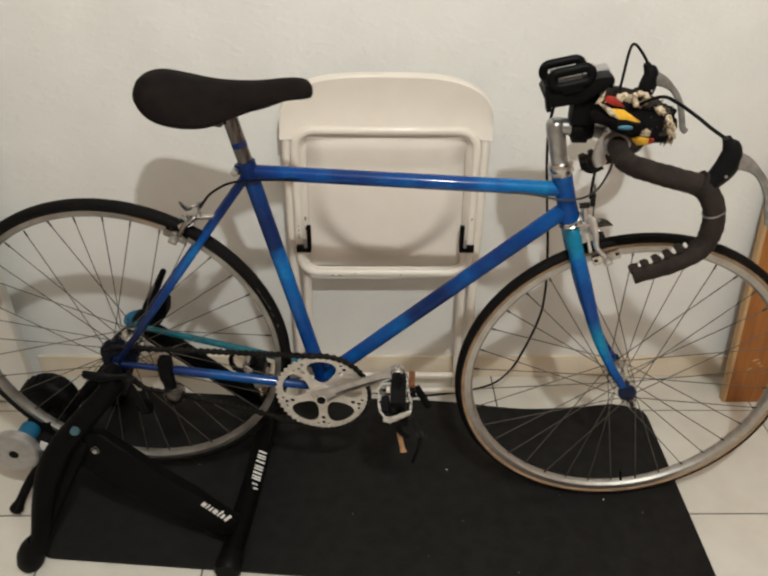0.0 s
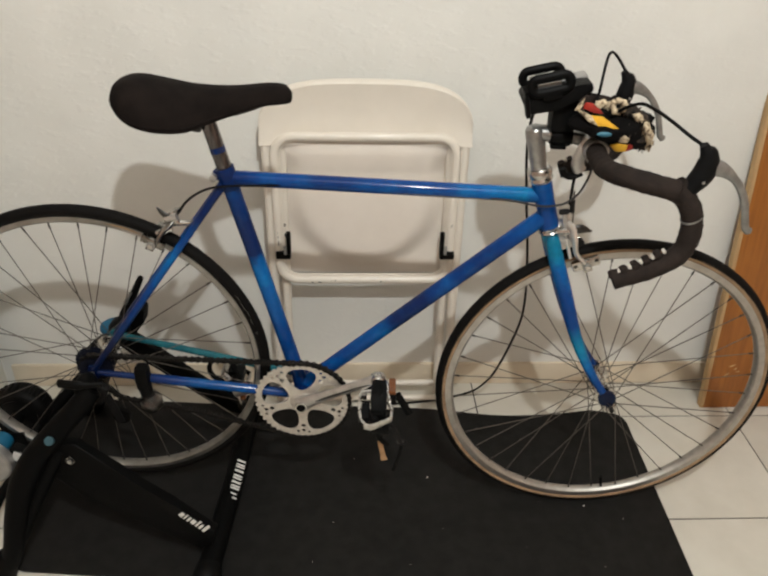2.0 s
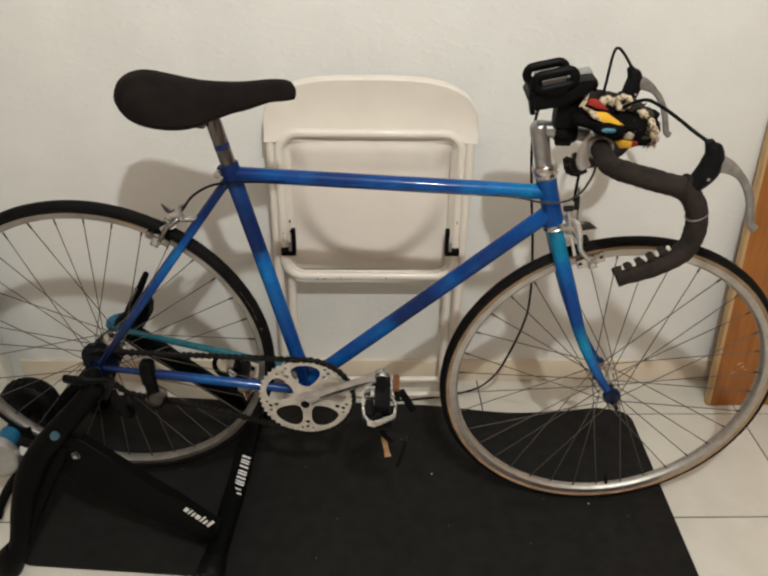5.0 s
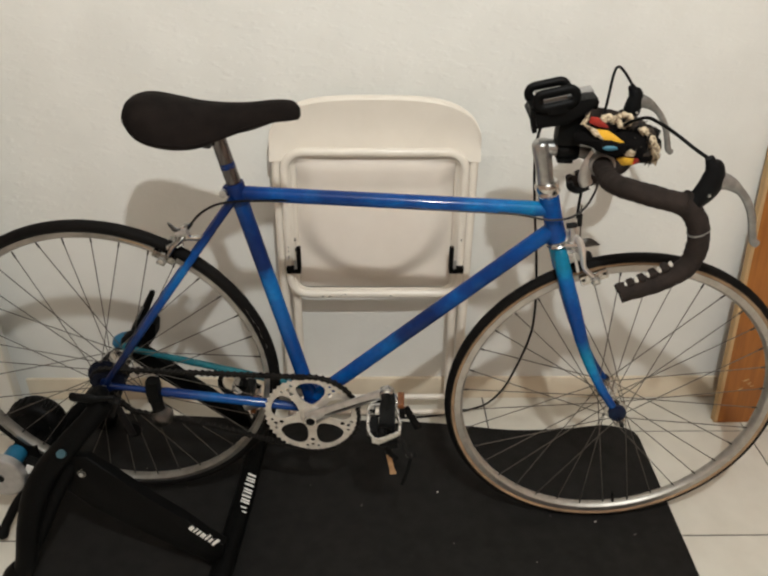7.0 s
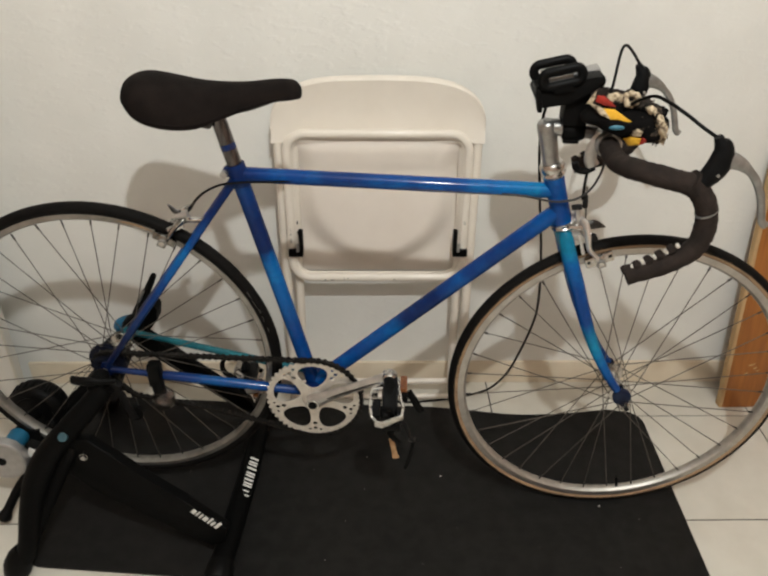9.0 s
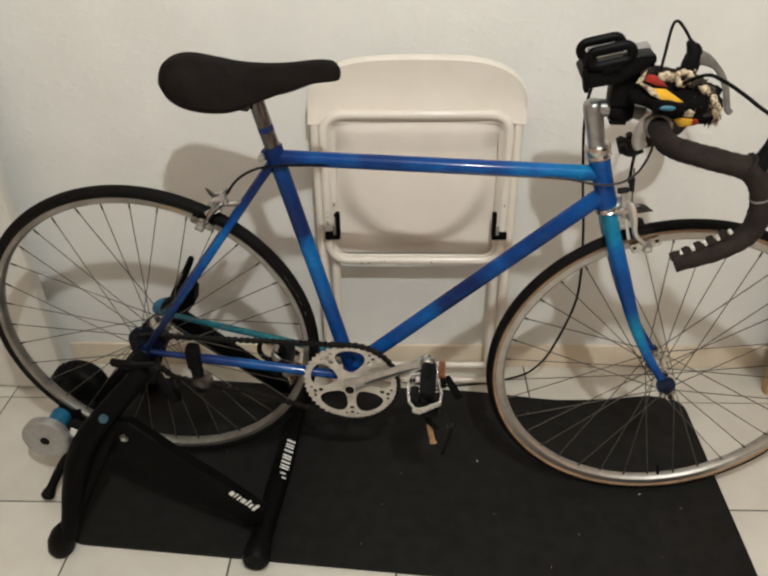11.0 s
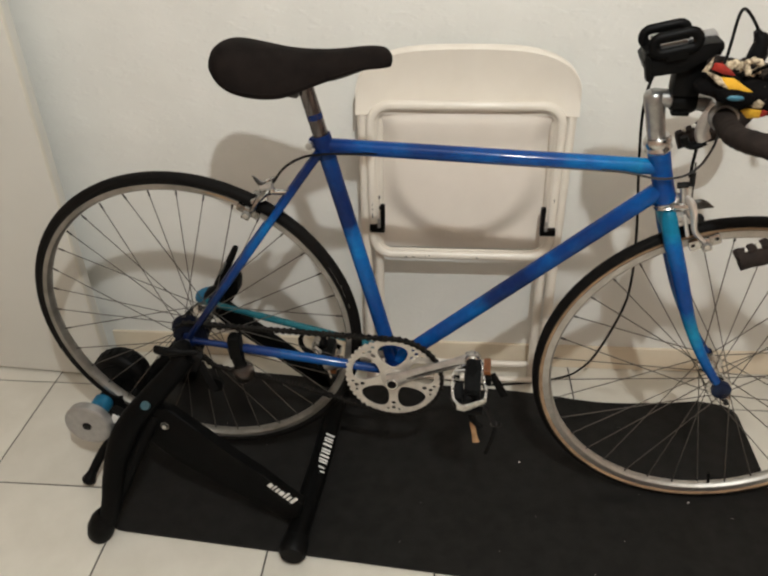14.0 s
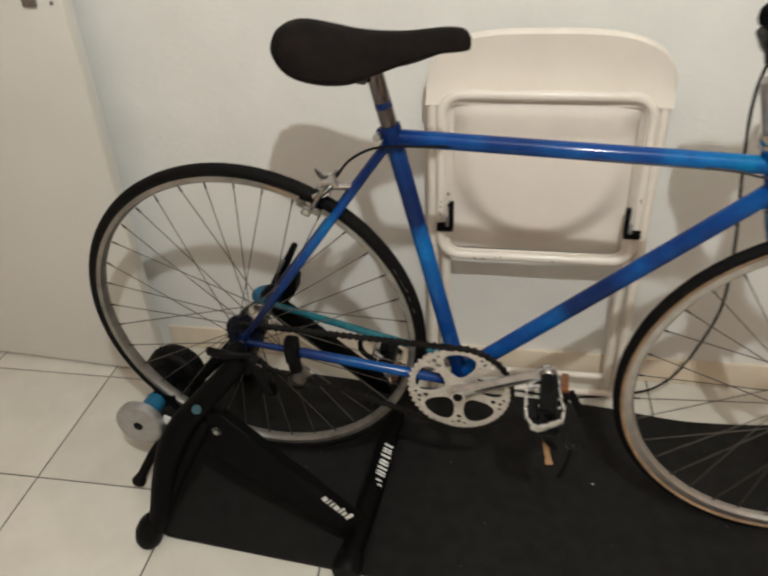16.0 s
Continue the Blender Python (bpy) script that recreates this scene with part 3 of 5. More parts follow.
    part("stem_extension", tube(B(), [P(0.391, 0, 0.8675), P(0.395, 0, 0.8675), P(0.43, 0, 0.867), P(0.47, 0, 0.863), P(0.487, 0, 0.859)], [0.009, 0.0136, 0.0140, 0.0134, 0.014], 16), M["stem_alloy"], stem)
    part("bar_clamp", tube(B(), [P(0.4951, -0.024, 0.857), P(0.4951, 0.024, 0.857)], 0.0185, 20), M["alloy"], stem, "grey alloy bar clamp")
    # handlebar
    bar = part("handlebar", tube(B(), [P(0.4951, -0.06, 0.857), P(0.4951, 0.06, 0.857)], 0.0128, 16), M["alloy"], bike, "dropped road handlebar wrapped in brown tape")
    for s in (1, -1):
        c = [P(0.492, 0.050 * s, 0.857), P(0.489, 0.10 * s, 0.857), P(0.492, 0.140 * s, 0.861), P(0.512, 0.176 * s, 0.866), P(0.545, 0.19 * s, 0.862),
             P(0.580, 0.192 * s, 0.852), P(0.603, 0.193 * s, 0.825), P(0.610, 0.194 * s, 0.788), P(0.601, 0.195 * s, 0.755), P(0.569, 0.196 * s, 0.7310), P(0.5105, 0.197 * s, 0.7075)]
        if s < 0:  # the far drop is bent a little higher
            c[6:] = [P(0.604, -0.193, 0.826), P(0.609, -0.194, 0.797), P(0.598, -0.195, 0.766), P(0.568, -0.196, 0.746), P(0.500, -0.197, 0.7225)]
        pts = curve_pts(c, 8)
        rad = [0.0156 + 0.0009 * ((i % 3) / 2 - 0.4) + 0.0003 * math.sin(i * 0.7) for i in range(len(pts))]
        part("bar_tape", tube(B(), pts, rad, 16), M["tape"], bar, "worn dark brown bar tape")
        part("tape_band", tube(B(), [P(0.6055, 0.1935 * s, 0.8155), P(0.6065, 0.1935 * s, 0.8135)], 0.0166, 20), M["lever"], bar, "thin grey tape band")
        rnd = random.Random(5)
        dx, dz = (0.0, 0.0) if s > 0 else (-0.006, 0.019)
        for i in range(5):
            t = i / 4
            p = P(0.5165 + 0.0600 * t + dx, 0.1985 * s, 0.7238 + 0.0345 * t + 0.003 * t * t + dz)
            cb = B()
            w, h = rnd.uniform(0.0040, 0.0056), rnd.uniform(0.0034, 0.0050)
            slab(cb, [(-w / 2, -h * 0.4), (w * 0.1, -h * 0.6), (w / 2, -h * 0.1), (w * 0.35, h * 0.5), (-w * 0.2, h * 0.45), (-w * 0.6, h * 0.15)], -0.0045, 0.0045,
                 Matrix.Translation(p) @ Matrix.Rotation(radians(-30 + rnd.uniform(-12, 12)), 4, "Y") @ Matrix.Rotation(radians(90), 4, "X"))
            part("tape_chip", cb, M["chip"], bar, "pale bare patch where the tape is torn")
            p = P(0.5085 + 0.0600 * t + dx, 0.1970 * s, 0.7172 + 0.0345 * t + 0.003 * t * t + dz)
            part("tape_fold", box(B(), (0.0120, 0.019, 0.0085), (0, 0, 0), 0.0040, Matrix.Translation(p) @ Matrix.Rotation(radians(-32), 4, "Y")), M["tape"], bar, "raised fold of torn tape")
        # brake lever: clamp, body, hood, blade
        lift, back = (0.0, 0.0) if s > 0 else (-0.005, -0.008)
        hood = curve_pts([P(0.576, 0.192 * s, 0.848), P(0.592, 0.192 * s, 0.861), P(0.606 + back, 0.192 * s, 0.883 + lift), P(0.6085 + back, 0.192 * s, 0.905 + lift), P(0.6020 + back, 0.192 * s, 0.9185 + lift)], 5)
        body = part("brake_lever", tube(B(), hood, [0.0140, 0.0138, 0.0136, 0.0134, 0.0134, 0.0136, 0.0142, 0.0150, 0.0157, 0.0162, 0.0164, 0.0164, 0.0161, 0.0156, 0.0149, 0.0141, 0.0133, 0.0126, 0.0120, 0.0111, 0.0090], 12, squash=0.8), M["hood"], bike, "black rubber hooded brake lever")
        part("hood_nose", tube(B(), [P(0.601 + back, 0.192 * s, 0.917 + lift), P(0.596 + back, 0.192 * s, 0.9250 + lift)], [0.0085, 0.0060], 10), M["hood"], body)
        blade = curve_pts([P(0.612 + back, 0.192 * s, 0.893), P(0.629 + back, 0.192 * s, 0.8895), P(0.645 + back, 0.192 * s, 0.881), P(0.661 + back, 0.192 * s, 0.866), P(0.675 + back, 0.192 * s, 0.842), P(0.684 + back, 0.192 * s, 0.814), P(0.6885 + back, 0.192 * s, 0.800), P(0.6965 + back, 0.192 * s, 0.7935)], 5)
        part("lever_blade", tube(B(), blade, [0.0150 - 0.0092 * min(1, i / 12) for i in range(len(blade) - 4)] + [0.0058, 0.0060, 0.0062, 0.0050], 12, squash=0.7), M["lever"], body, "grey alloy brake lever blade")
        rod("lever_pivot", P(0.604, 0.206 * s, 0.874), P(0.604, 0.178 * s, 0.874), 0.0022, M["alloy"], body)
        part("lever_clamp", tube(B(), [P(0.578, 0.192 * s, 0.858), P(0.574, 0.192 * s, 0.860)], 0.0176, 16), M["tape"], body)
    # brake cables over the bars
    near = curve_pts([P(0.600, 0.192, 0.921), P(0.5819, 0.17, 0.9300), P(0.5646, 0.15, 0.9405), P(0.5445, 0.125, 0.9500), P(0.5290, 0.095, 0.9490), P(0.5062, 0.06, 0.9207), P(0.4991, 0.045, 0.8853)], 6)
    part("brake_cable", tube(B(), near, 0.0026, 8), M["black"], bike, "black brake cable housing")
    far = curve_pts([P(0.592, -0.192, 0.9190), P(0.5700, -0.180, 0.9460), P(0.5530, -0.167, 0.9595), P(0.5430, -0.155, 0.9500), P(0.5310, -0.125, 0.9030), P(0.5163, -0.09, 0.8599)], 6)
    part("brake_cable", tube(B(), far, 0.0026, 8), M["black"], bike, "black brake cable housing looping over the bars")
    down = curve_pts([P(0.496, 0.030, 0.835), P(0.4948, 0.034, 0.8141), P(0.4895, 0.036, 0.7961), P(0.4810, 0.036, 0.7768), P(0.4689, 0.034, 0.7625), P(0.4549, 0.030, 0.7525), P(0.4250, 0.0245, 0.7462), P(0.3801, 0.018, 0.7515), P(0.3397, 0.012, 0.7521)], 6)
    part("brake_cable", tube(B(), down, 0.0020, 8), M["lever_dark"], bike, "black rear brake cable round the head tube")
    part("brake_cable", tube(B(), curve_pts([P(0.4739, 0.022, 0.8147), P(0.4729, 0.022, 0.7793), P(0.4739, 0.02, 0.7489)], 5), 0.0026, 8), M["black"], bike)
    rear_cable = curve_pts([P(-0.0165, 0.010, 0.7657), P(-0.0588, 0.016, 0.7651), P(-0.1093, 0.026, 0.767), P(-0.1446, 0.03, 0.7612), P(-0.1779, 0.026, 0.7393), P(-0.2030, 0.018, 0.7070)], 6)
    part("brake_cable", tube(B(), rear_cable, 0.0022, 8), M["black"], bike, "black rear brake cable curving to the caliper")
    part("cable_wire", tube(B(), [P(-0.0185, 0.010, 0.7657), P(0.3397, 0.011, 0.7495)], 0.0011, 6), M["spoke"], bike)
    # two brake stop levers on the bar clamp
    ext = part("shift_lever", tube(B(), curve_pts([P(0.484, 0.036, 0.8703), P(0.4739, 0.036, 0.8501), P(0.4709, 0.036, 0.8299), P(0.4769, 0.036, 0.8167)], 5), 0.0105, 12, squash=0.6), M["alloy"], bike, "worn alloy lever under the stem")
    part("lever_cup", tube(B(), [P(0.4935, 0.032, 0.857), P(0.4930, 0.034, 0.857), P(0.4925, 0.052, 0.857), P(0.4925, 0.054, 0.857)], [0.0195, 0.0212, 0.0205, 0.0185], 24), M["alloy"], ext)
    part("lever_tip", tube(B(), curve_pts([P(0.48, 0.036, 0.8146), P(0.4638, 0.036, 0.8067), P(0.4517, 0.036, 0.8118), P(0.4477, 0.036, 0.821)], 4), 0.006, 8), M["black"], ext, "black plastic lever tip")
    # saddle, post
    saddle = part("saddle", saddle_mesh(), M["leather"], bike, "dark brown suede covered saddle")
    seam = curve_pts([P(-0.2845, 0.012, 0.917), P(-0.278, 0.036, 0.906), P(-0.261, 0.0526, 0.892), P(-0.237, 0.0606, 0.882), P(-0.20, 0.0616, 0.8765), P(-0.16, 0.0538, 0.876), P(-0.12, 0.0408, 0.887), P(-0.08, 0.0318, 0.899), P(-0.04, 0.0262, 0.910), P(-0.012, 0.0222, 0.9125)], 6)
    part("seam", tube(B(), seam, 0.0012, 6), M["leather"], saddle, "stitched seam round the saddle skirt")
    d = (lug - bb).normalized()
    part("seat_post", tube(B(), [lug + d * 0.012, lug + d * 0.05, lug + d * 0.105], 0.0131, 20), M["post"], bike, "scratched chrome seat post")
    part("post_mark", tube(B(), [lug + d * 0.046, lug + d * 0.056], 0.01325, 16), M["navy"], bike, "blue paint ring on the seat post")
    rail = P(-0.1295, 0, 0.8887)
    part("saddle_clamp", box(B(), (0.04, 0.05, 0.02), rail, 0.005), M["greasy"], bike)
    part("clamp_bolt", box(B(), (0.028, 0.042, 0.020), (0, 0, 0), 0.007, Matrix.Translation(P(-0.157, 0, 0.8675)) @ Matrix.Rotation(radians(12), 4, "Y")), M["greasy"], bike, "dark saddle clamp bolt")
    for s in (1, -1):
        part("saddle_rail", tube(B(), curve_pts([P(-0.2505, 0.03 * s, 0.8968), P(-0.19, 0.022 * s, 0.8892), P(-0.0992, 0.02 * s, 0.8884), P(-0.0286, 0.008 * s, 0.9081)], 5), 0.0035, 8), M["greasy"], bike)
    # drivetrain
    crank = part("chainring", chainring_mesh(), M["ring"], bike, "silver drilled chainring with teeth")
    crank.location = P(0.0045, 0.047, 0.3160)
    arm = curve_pts([P(0.000, 0.058, 0.316), P(0.035, 0.062, 0.336), P(0.090, 0.066, 0.364), P(0.150, 0.069, 0.3920), P(0.161, 0.069, 0.3955)], 4)
    ca = part("crank_arm", tube(B(), arm, [0.0165, 0.016, 0.0148, 0.0135, 0.0125, 0.0118, 0.0112, 0.0108, 0.0108, 0.0110, 0.0114, 0.0120, 0.0132, 0.0146, 0.0152, 0.0140, 0.008], 14, squash=0.62), M["alloy"], bike, "silver alloy crank arm")
    part("groove", tube(B(), [p + Vector((0, -0.0068, -0.001)) for p in arm[3:12]], [0.0008, 0.0022, 0.0026, 0.0026, 0.0026, 0.0026, 0.0024, 0.002, 0.0008], 8, squash=0.5), M["greasy"], ca, "dark groove line along the crank")
    part("pedal_eye", tube(B(), [P(0.155, 0.060, 0.3935), P(0.155, 0.062, 0.3935), P(0.155, 0.074, 0.3925), P(0.155, 0.079, 0.392)], [0.0125, 0.0152, 0.0152, 0.0120], 22), M["chrome"], ca, "round polished crank end")
    rod("crank_bolt", P(0.0045, 0.060, 0.3165), P(0.0045, 0.0700, 0.3165), 0.0118, M["chrome"], bike, "crank bolt with a dark disc as its socket's shade", 20)
    # flat black disc for the shade inside the bolt's socket
    rod("bolt_socket", P(0.0045, 0.0700, 0.3165), P(0.0045, 0.0707, 0.3165), 0.0088, M["black"], bike, "", 16)
    part("crank_arm", tube(B(), [P(0.0078, -0.060, 0.3094), P(-0.0841, -0.068, 0.2576), P(-0.162, -0.070, 0.232)], [0.016, 0.0115, 0.0125], 12, squash=0.62), M["alloy"], bike, "silver far crank arm")
    for s, c, turn in ((1, Vector((0.156, 0, 0.3940)), 0.0), (-1, Vector((-0.168, 0, 0.232)), radians(-40))):
        make_pedal(bike, s, c, turn)
    chain_path = []
    R, r = 0.0945, 0.030
    c0, c1 = Vector((0.0045, 0, 0.3160)), Vector((-0.399, 0, 0.380))
    for k in range(26):
        a = radians(98 - 196 * k / 25)
        chain_path.append((c0.x + R * math.cos(a), 0.0478, c0.z + R * math.sin(a)))
    chain_path += [(-0.20, 0.045, 0.276), (-0.36, 0.043, 0.306)]
    for k in range(12):
        a = radians(-100 - 165 * k / 11)
        chain_path.append((c1.x + r * math.cos(a), 0.042, c1.z + r * math.sin(a)))
    part("chain", chain_mesh([P(*p) for p in chain_path]), M["chain"], bike, "dark oily bicycle chain")
    for i in range(6):
        y, rr = -0.050 + 0.0045 * i, 0.024 + 0.0029 * i
        part("sprocket", lathe(B(), [(0.012, y), (rr, y), (rr, y + 0.002), (0.012, y + 0.002)], 30, Vector(AXR) - Vector((0.006, 0, 0)), closed=True), M["oversprayed"], bike, "oily black sprocket")
    der = part("derailleur", box(B(), (0.022, 0.018, 0.045), (0, 0, 0), 0.005, Matrix.Translation(P(-0.3898, 0.062, 0.331)) @ Matrix.Rotation(radians(25), 4, "Y")), M["sooty"], bike, "oily black rear derailleur")
    part("cage", box(B(), (0.016, 0.006, 0.075), (0, 0, 0), 0.003, Matrix.Translation(P(-0.3767, 0.050, 0.2833)) @ Matrix.Rotation(radians(-15), 4, "Y")), M["sooty"], der)
    part("jockey_wheel", lathe(B(), [(0.004, -0.004), (0.018, -0.004), (0.018, 0.004), (0.004, 0.004)], 18, P(-0.3666, 0.045, 0.26), closed=True), M["black"], der)
    # calipers
    make_caliper(bike, P(0.472, 0.0, 0.693), P(0.520, 0.0, 0.6365), 1)
    make_caliper(bike, P(-0.202, 0.0, 0.682), P(-0.252, 0.0, 0.653), -1)
    make_wheel(bike, "rear_wheel", AXR[0], AXR[2], 0.0, radians(1.6), False, 7.7, 0, (0, 3), -116.0)
    make_wheel(bike, "front_wheel", AXF[0], AXF[2], radians(1.56), radians(0.9), True, 6.5, 1, (0, 1), -79.5)
    return bike


def chainring_mesh():
    bm = B()
    n, ro = 46, 0.0918
    outer = []
    for k in range(n * 4):
        a = 2 * math.pi * k / (n * 4)
        r = ro + (0.0035, 0.0012, -0.0022, 0.0012)[k % 4]
        outer.append((r * math.cos(a), r * math.sin(a)))
    def hole(cx, cy, fn, m):
        return [(cx + x, cy + y) for x, y in (fn(2 * math.pi * k / m) for k in range(m))]
    loops = [outer]
    for i in range(5):
        a0 = radians(90 + 72 * i)
        def win(t, a0=a0):
            rad = 0.0545 + 0.0275 * math.sin(t)
            wide = 0.0385 * math.cos(t) * (0.44 + 0.56 * (rad - 0.0270) / 0.055)
            return (rad * math.cos(a0) - wide * math.sin(a0), rad * math.sin(a0) + wide * math.cos(a0))
        loops.append([win(2 * math.pi * k / 20) for k in range(20)])
        a1 = a0 + radians(36)
        for rad, off, hr in ((0.0645, 0.0, 0.0052), (0.0770, 0.0, 0.0046), (0.0805, 0.0112, 0.0036), (0.0805, -0.0112, 0.0036)):
            cx, cy = rad * math.cos(a1) - off * math.sin(a1), rad * math.sin(a1) + off * math.cos(a1)
            loops.append(hole(cx, cy, lambda t, hr=hr: (hr * math.cos(t), hr * math.sin(t)), 10))
    edges = []
    for lp in loops:
        vs = [bm.verts.new((x, 0, z)) for x, z in lp]
        edges += [bm.edges.new((vs[k], vs[(k + 1) % len(vs)])) for k in range(len(vs))]
    bmesh.ops.triangle_fill(bm, edges=edges, use_beauty=True, normal=(0, 1, 0))
    got = bmesh.ops.extrude_face_region(bm, geom=list(bm.faces))
    bmesh.ops.translate(bm, verts=[v for v in got["geom"] if isinstance(v, bmesh.types.BMVert)], vec=(0, -0.0032, 0))
    lathe(bm, [(0.012, -0.006), (0.021, -0.005), (0.024, -0.003), (0.024, 0.004), (0.012, 0.004)], 24, closed=True)
    return bm


def chain_mesh(path):
    """Links laid one after another along a closed run."""
    bm = B()
    pts, step = [], 0.0127 / 2
    closed = path + [path[0]]
    run = 0.0
    want = 0.0
    for a, b in zip(closed, closed[1:]):
        length = (b - a).length
        while want < run + length:
            pts.append(a.lerp(b, (want - run) / length))
            want += 0.0127
        run += length
    for k, (a, b) in enumerate(zip(pts, pts[1:] + pts[:1])):
        d = b - a
        if d.length < 1e-4:
            continue
        ang = math.atan2(d.z, d.x)
        wide = 0.0094 if k % 2 else 0.0078
        m = Matrix.Translation(a.lerp(b, 0.5)) @ Matrix.Rotation(-ang, 4, "Y")
        box(bm, (d.length, wide, 0.0052), (0, 0, 0), 0.0, m)
        tube(bm, [a + Vector((0, -0.0050, 0)), a + Vector((0, 0.0050, 0))], 0.0046, 8)
    return bm


def make_pedal(bike, s, c, turn):
    """A cage pedal turned on its spindle: a plate each side, a block, a reflector and, on one, a strapped toe clip."""
    def Q(du, w, dz):
        ca, sa = math.cos(turn), math.sin(turn)
        return P(c.x + du * ca - dz * sa, w * s, c.z + du * sa + dz * ca - 0.14 * (w - 0.08))
    ped = part("pedal", tube(B(), [Q(0, 0.074, 0), Q(0, 0.10, 0), Q(0, 0.165, 0)], [0.008, 0.0145, 0.012], 14), M["black"], bike, "black and silver cage pedal")
    runs = (("cage_plate", [(0.0150, 0.076), (0.0185, 0.095), (0.0215, 0.125), (0.0265, 0.148), (0.025, 0.166)]),
            ("front_plate", [(0.025, 0.166), (0.006, 0.177), (-0.010, 0.186), (-0.022, 0.183), (-0.030, 0.170)]),
            ("cage_plate", [(-0.030, 0.170), (-0.033, 0.150), (-0.034, 0.120), (-0.030, 0.104), (-0.014, 0.092)]))
    for nm, run in runs:
        pl = B()
        pts = [Q(du, w, 0) for du, w in run]
        for p, q in zip(pts, pts[1:]):
            d = q - p
            box(pl, (0.0050, d.length + 0.003, 0.0115 if nm == "front_plate" else 0.0130), (0, 0, 0), 0.0012, Matrix.Translation(p.lerp(q, 0.5)) @ Matrix.Rotation(math.atan2(-d.x, d.y), 4, "Z") @ Matrix.Rotation(-turn, 4, "Y"))
        part(nm, pl, M["chrome"], ped, "silver pedal cage plate")
    for side in (0.024, -0.033):
        part("cage_strut", tube(B(), [Q(side, 0.108, 0.004), Q(side * 0.4, 0.104, 0.004)], 0.0034, 8), M["alloy"], ped)
        part("cage_tooth", tube(B(), [Q(side, 0.138, -0.003), Q(side * 0.35, 0.140, -0.003)], 0.0032, 8), M["chrome"], ped)
    part("pedal_block", box(B(), (0.029, 0.088, 0.024), Q(0.002, 0.118, 0), 0.006), M["hood"], ped)
    part("inner_wing", box(B(), (0.016, 0.044, 0.012), Q(-0.022, 0.150, -0.002), 0.004), M["hood"], ped)
    part("inner_plate", box(B(), (0.010, 0.016, 0.013), Q(-0.026, 0.112, 0), 0.002), M["tarnished"], ped, "dull silver inner plate")
    part("cap", tube(B(), [Q(-0.006, 0.160, 0), Q(-0.006, 0.172, 0)], [0.009, 0.007], 14), M["hood"], ped)
    part("reflector", box(B(), (0.013, 0.040, 0.019), Q(0.0262, 0.095, 0.003), 0.003), M["amber"], ped, "amber pedal reflector")
    part("reflector_mount", box(B(), (0.012, 0.010, 0.018), Q(0.0285, 0.121, 0.001), 0.002), M["black"], ped)
    if s < 0:
        ring = [Q(-0.040 + 0.030 * math.cos(a), 0.125 + 0.012 * math.sin(a), 0.022 * math.sin(a)) for a in [2 * math.pi * k / 14 for k in range(15)]]
        part("toe_strap", tube(B(), ring, 0.0060, 8, caps=False, squash=0.6), M["black"], ped, "black strap round the far pedal")
    if s > 0:
        clip = part("toe_clip", tube(B(), curve_pts([Q(0.010, 0.150, -0.012), Q(0.016, 0.150, -0.035), Q(0.004, 0.140, -0.070), Q(0.020, 0.135, -0.098)], 5), 0.0065, 8, squash=0.5), M["black"], ped, "black toe clip hanging under the pedal")
        part("clip_plate", box(B(), (0.034, 0.020, 0.012), Q(0.006, 0.170, -0.018), 0.004), M["black"], clip)
        part("toe_strap", tube(B(), curve_pts([Q(0.016, 0.160, -0.024), Q(0.030, 0.146, -0.040), P(0.201, 0.140, 0.303), P(0.214, 0.140, 0.305)], 5), 0.0042, 8, squash=0.4), M["sooty"], clip)
        part("strap_end", tube(B(), curve_pts([P(0.1615, 0.124, 0.2880), P(0.1660, 0.124, 0.263), P(0.1710, 0.124, 0.238)], 4), [0.0050] * 7 + [0.0062, 0.0070], 8, squash=0.3), M["strap"], clip, "tan leather strap end")
        part("strap_buckle", box(B(), (0.018, 0.006, 0.007), P(0.203, 0.138, 0.301), 0.002), M["greasy"], clip, "worn steel strap buckle")
        part("strap_tail", tube(B(), curve_pts([P(0.203, 0.140, 0.294), P(0.198, 0.140, 0.262), P(0.189, 0.140, 0.226)], 5), 0.0036, 8, squash=0.4), M["black"], clip)
        part("strap_loop", tube(B(), [P(0.1905, 0.106, 0.392), P(0.201, 0.110, 0.376), P(0.2165, 0.115, 0.350)], 0.0074, 8, squash=0.4), M["black"], clip)


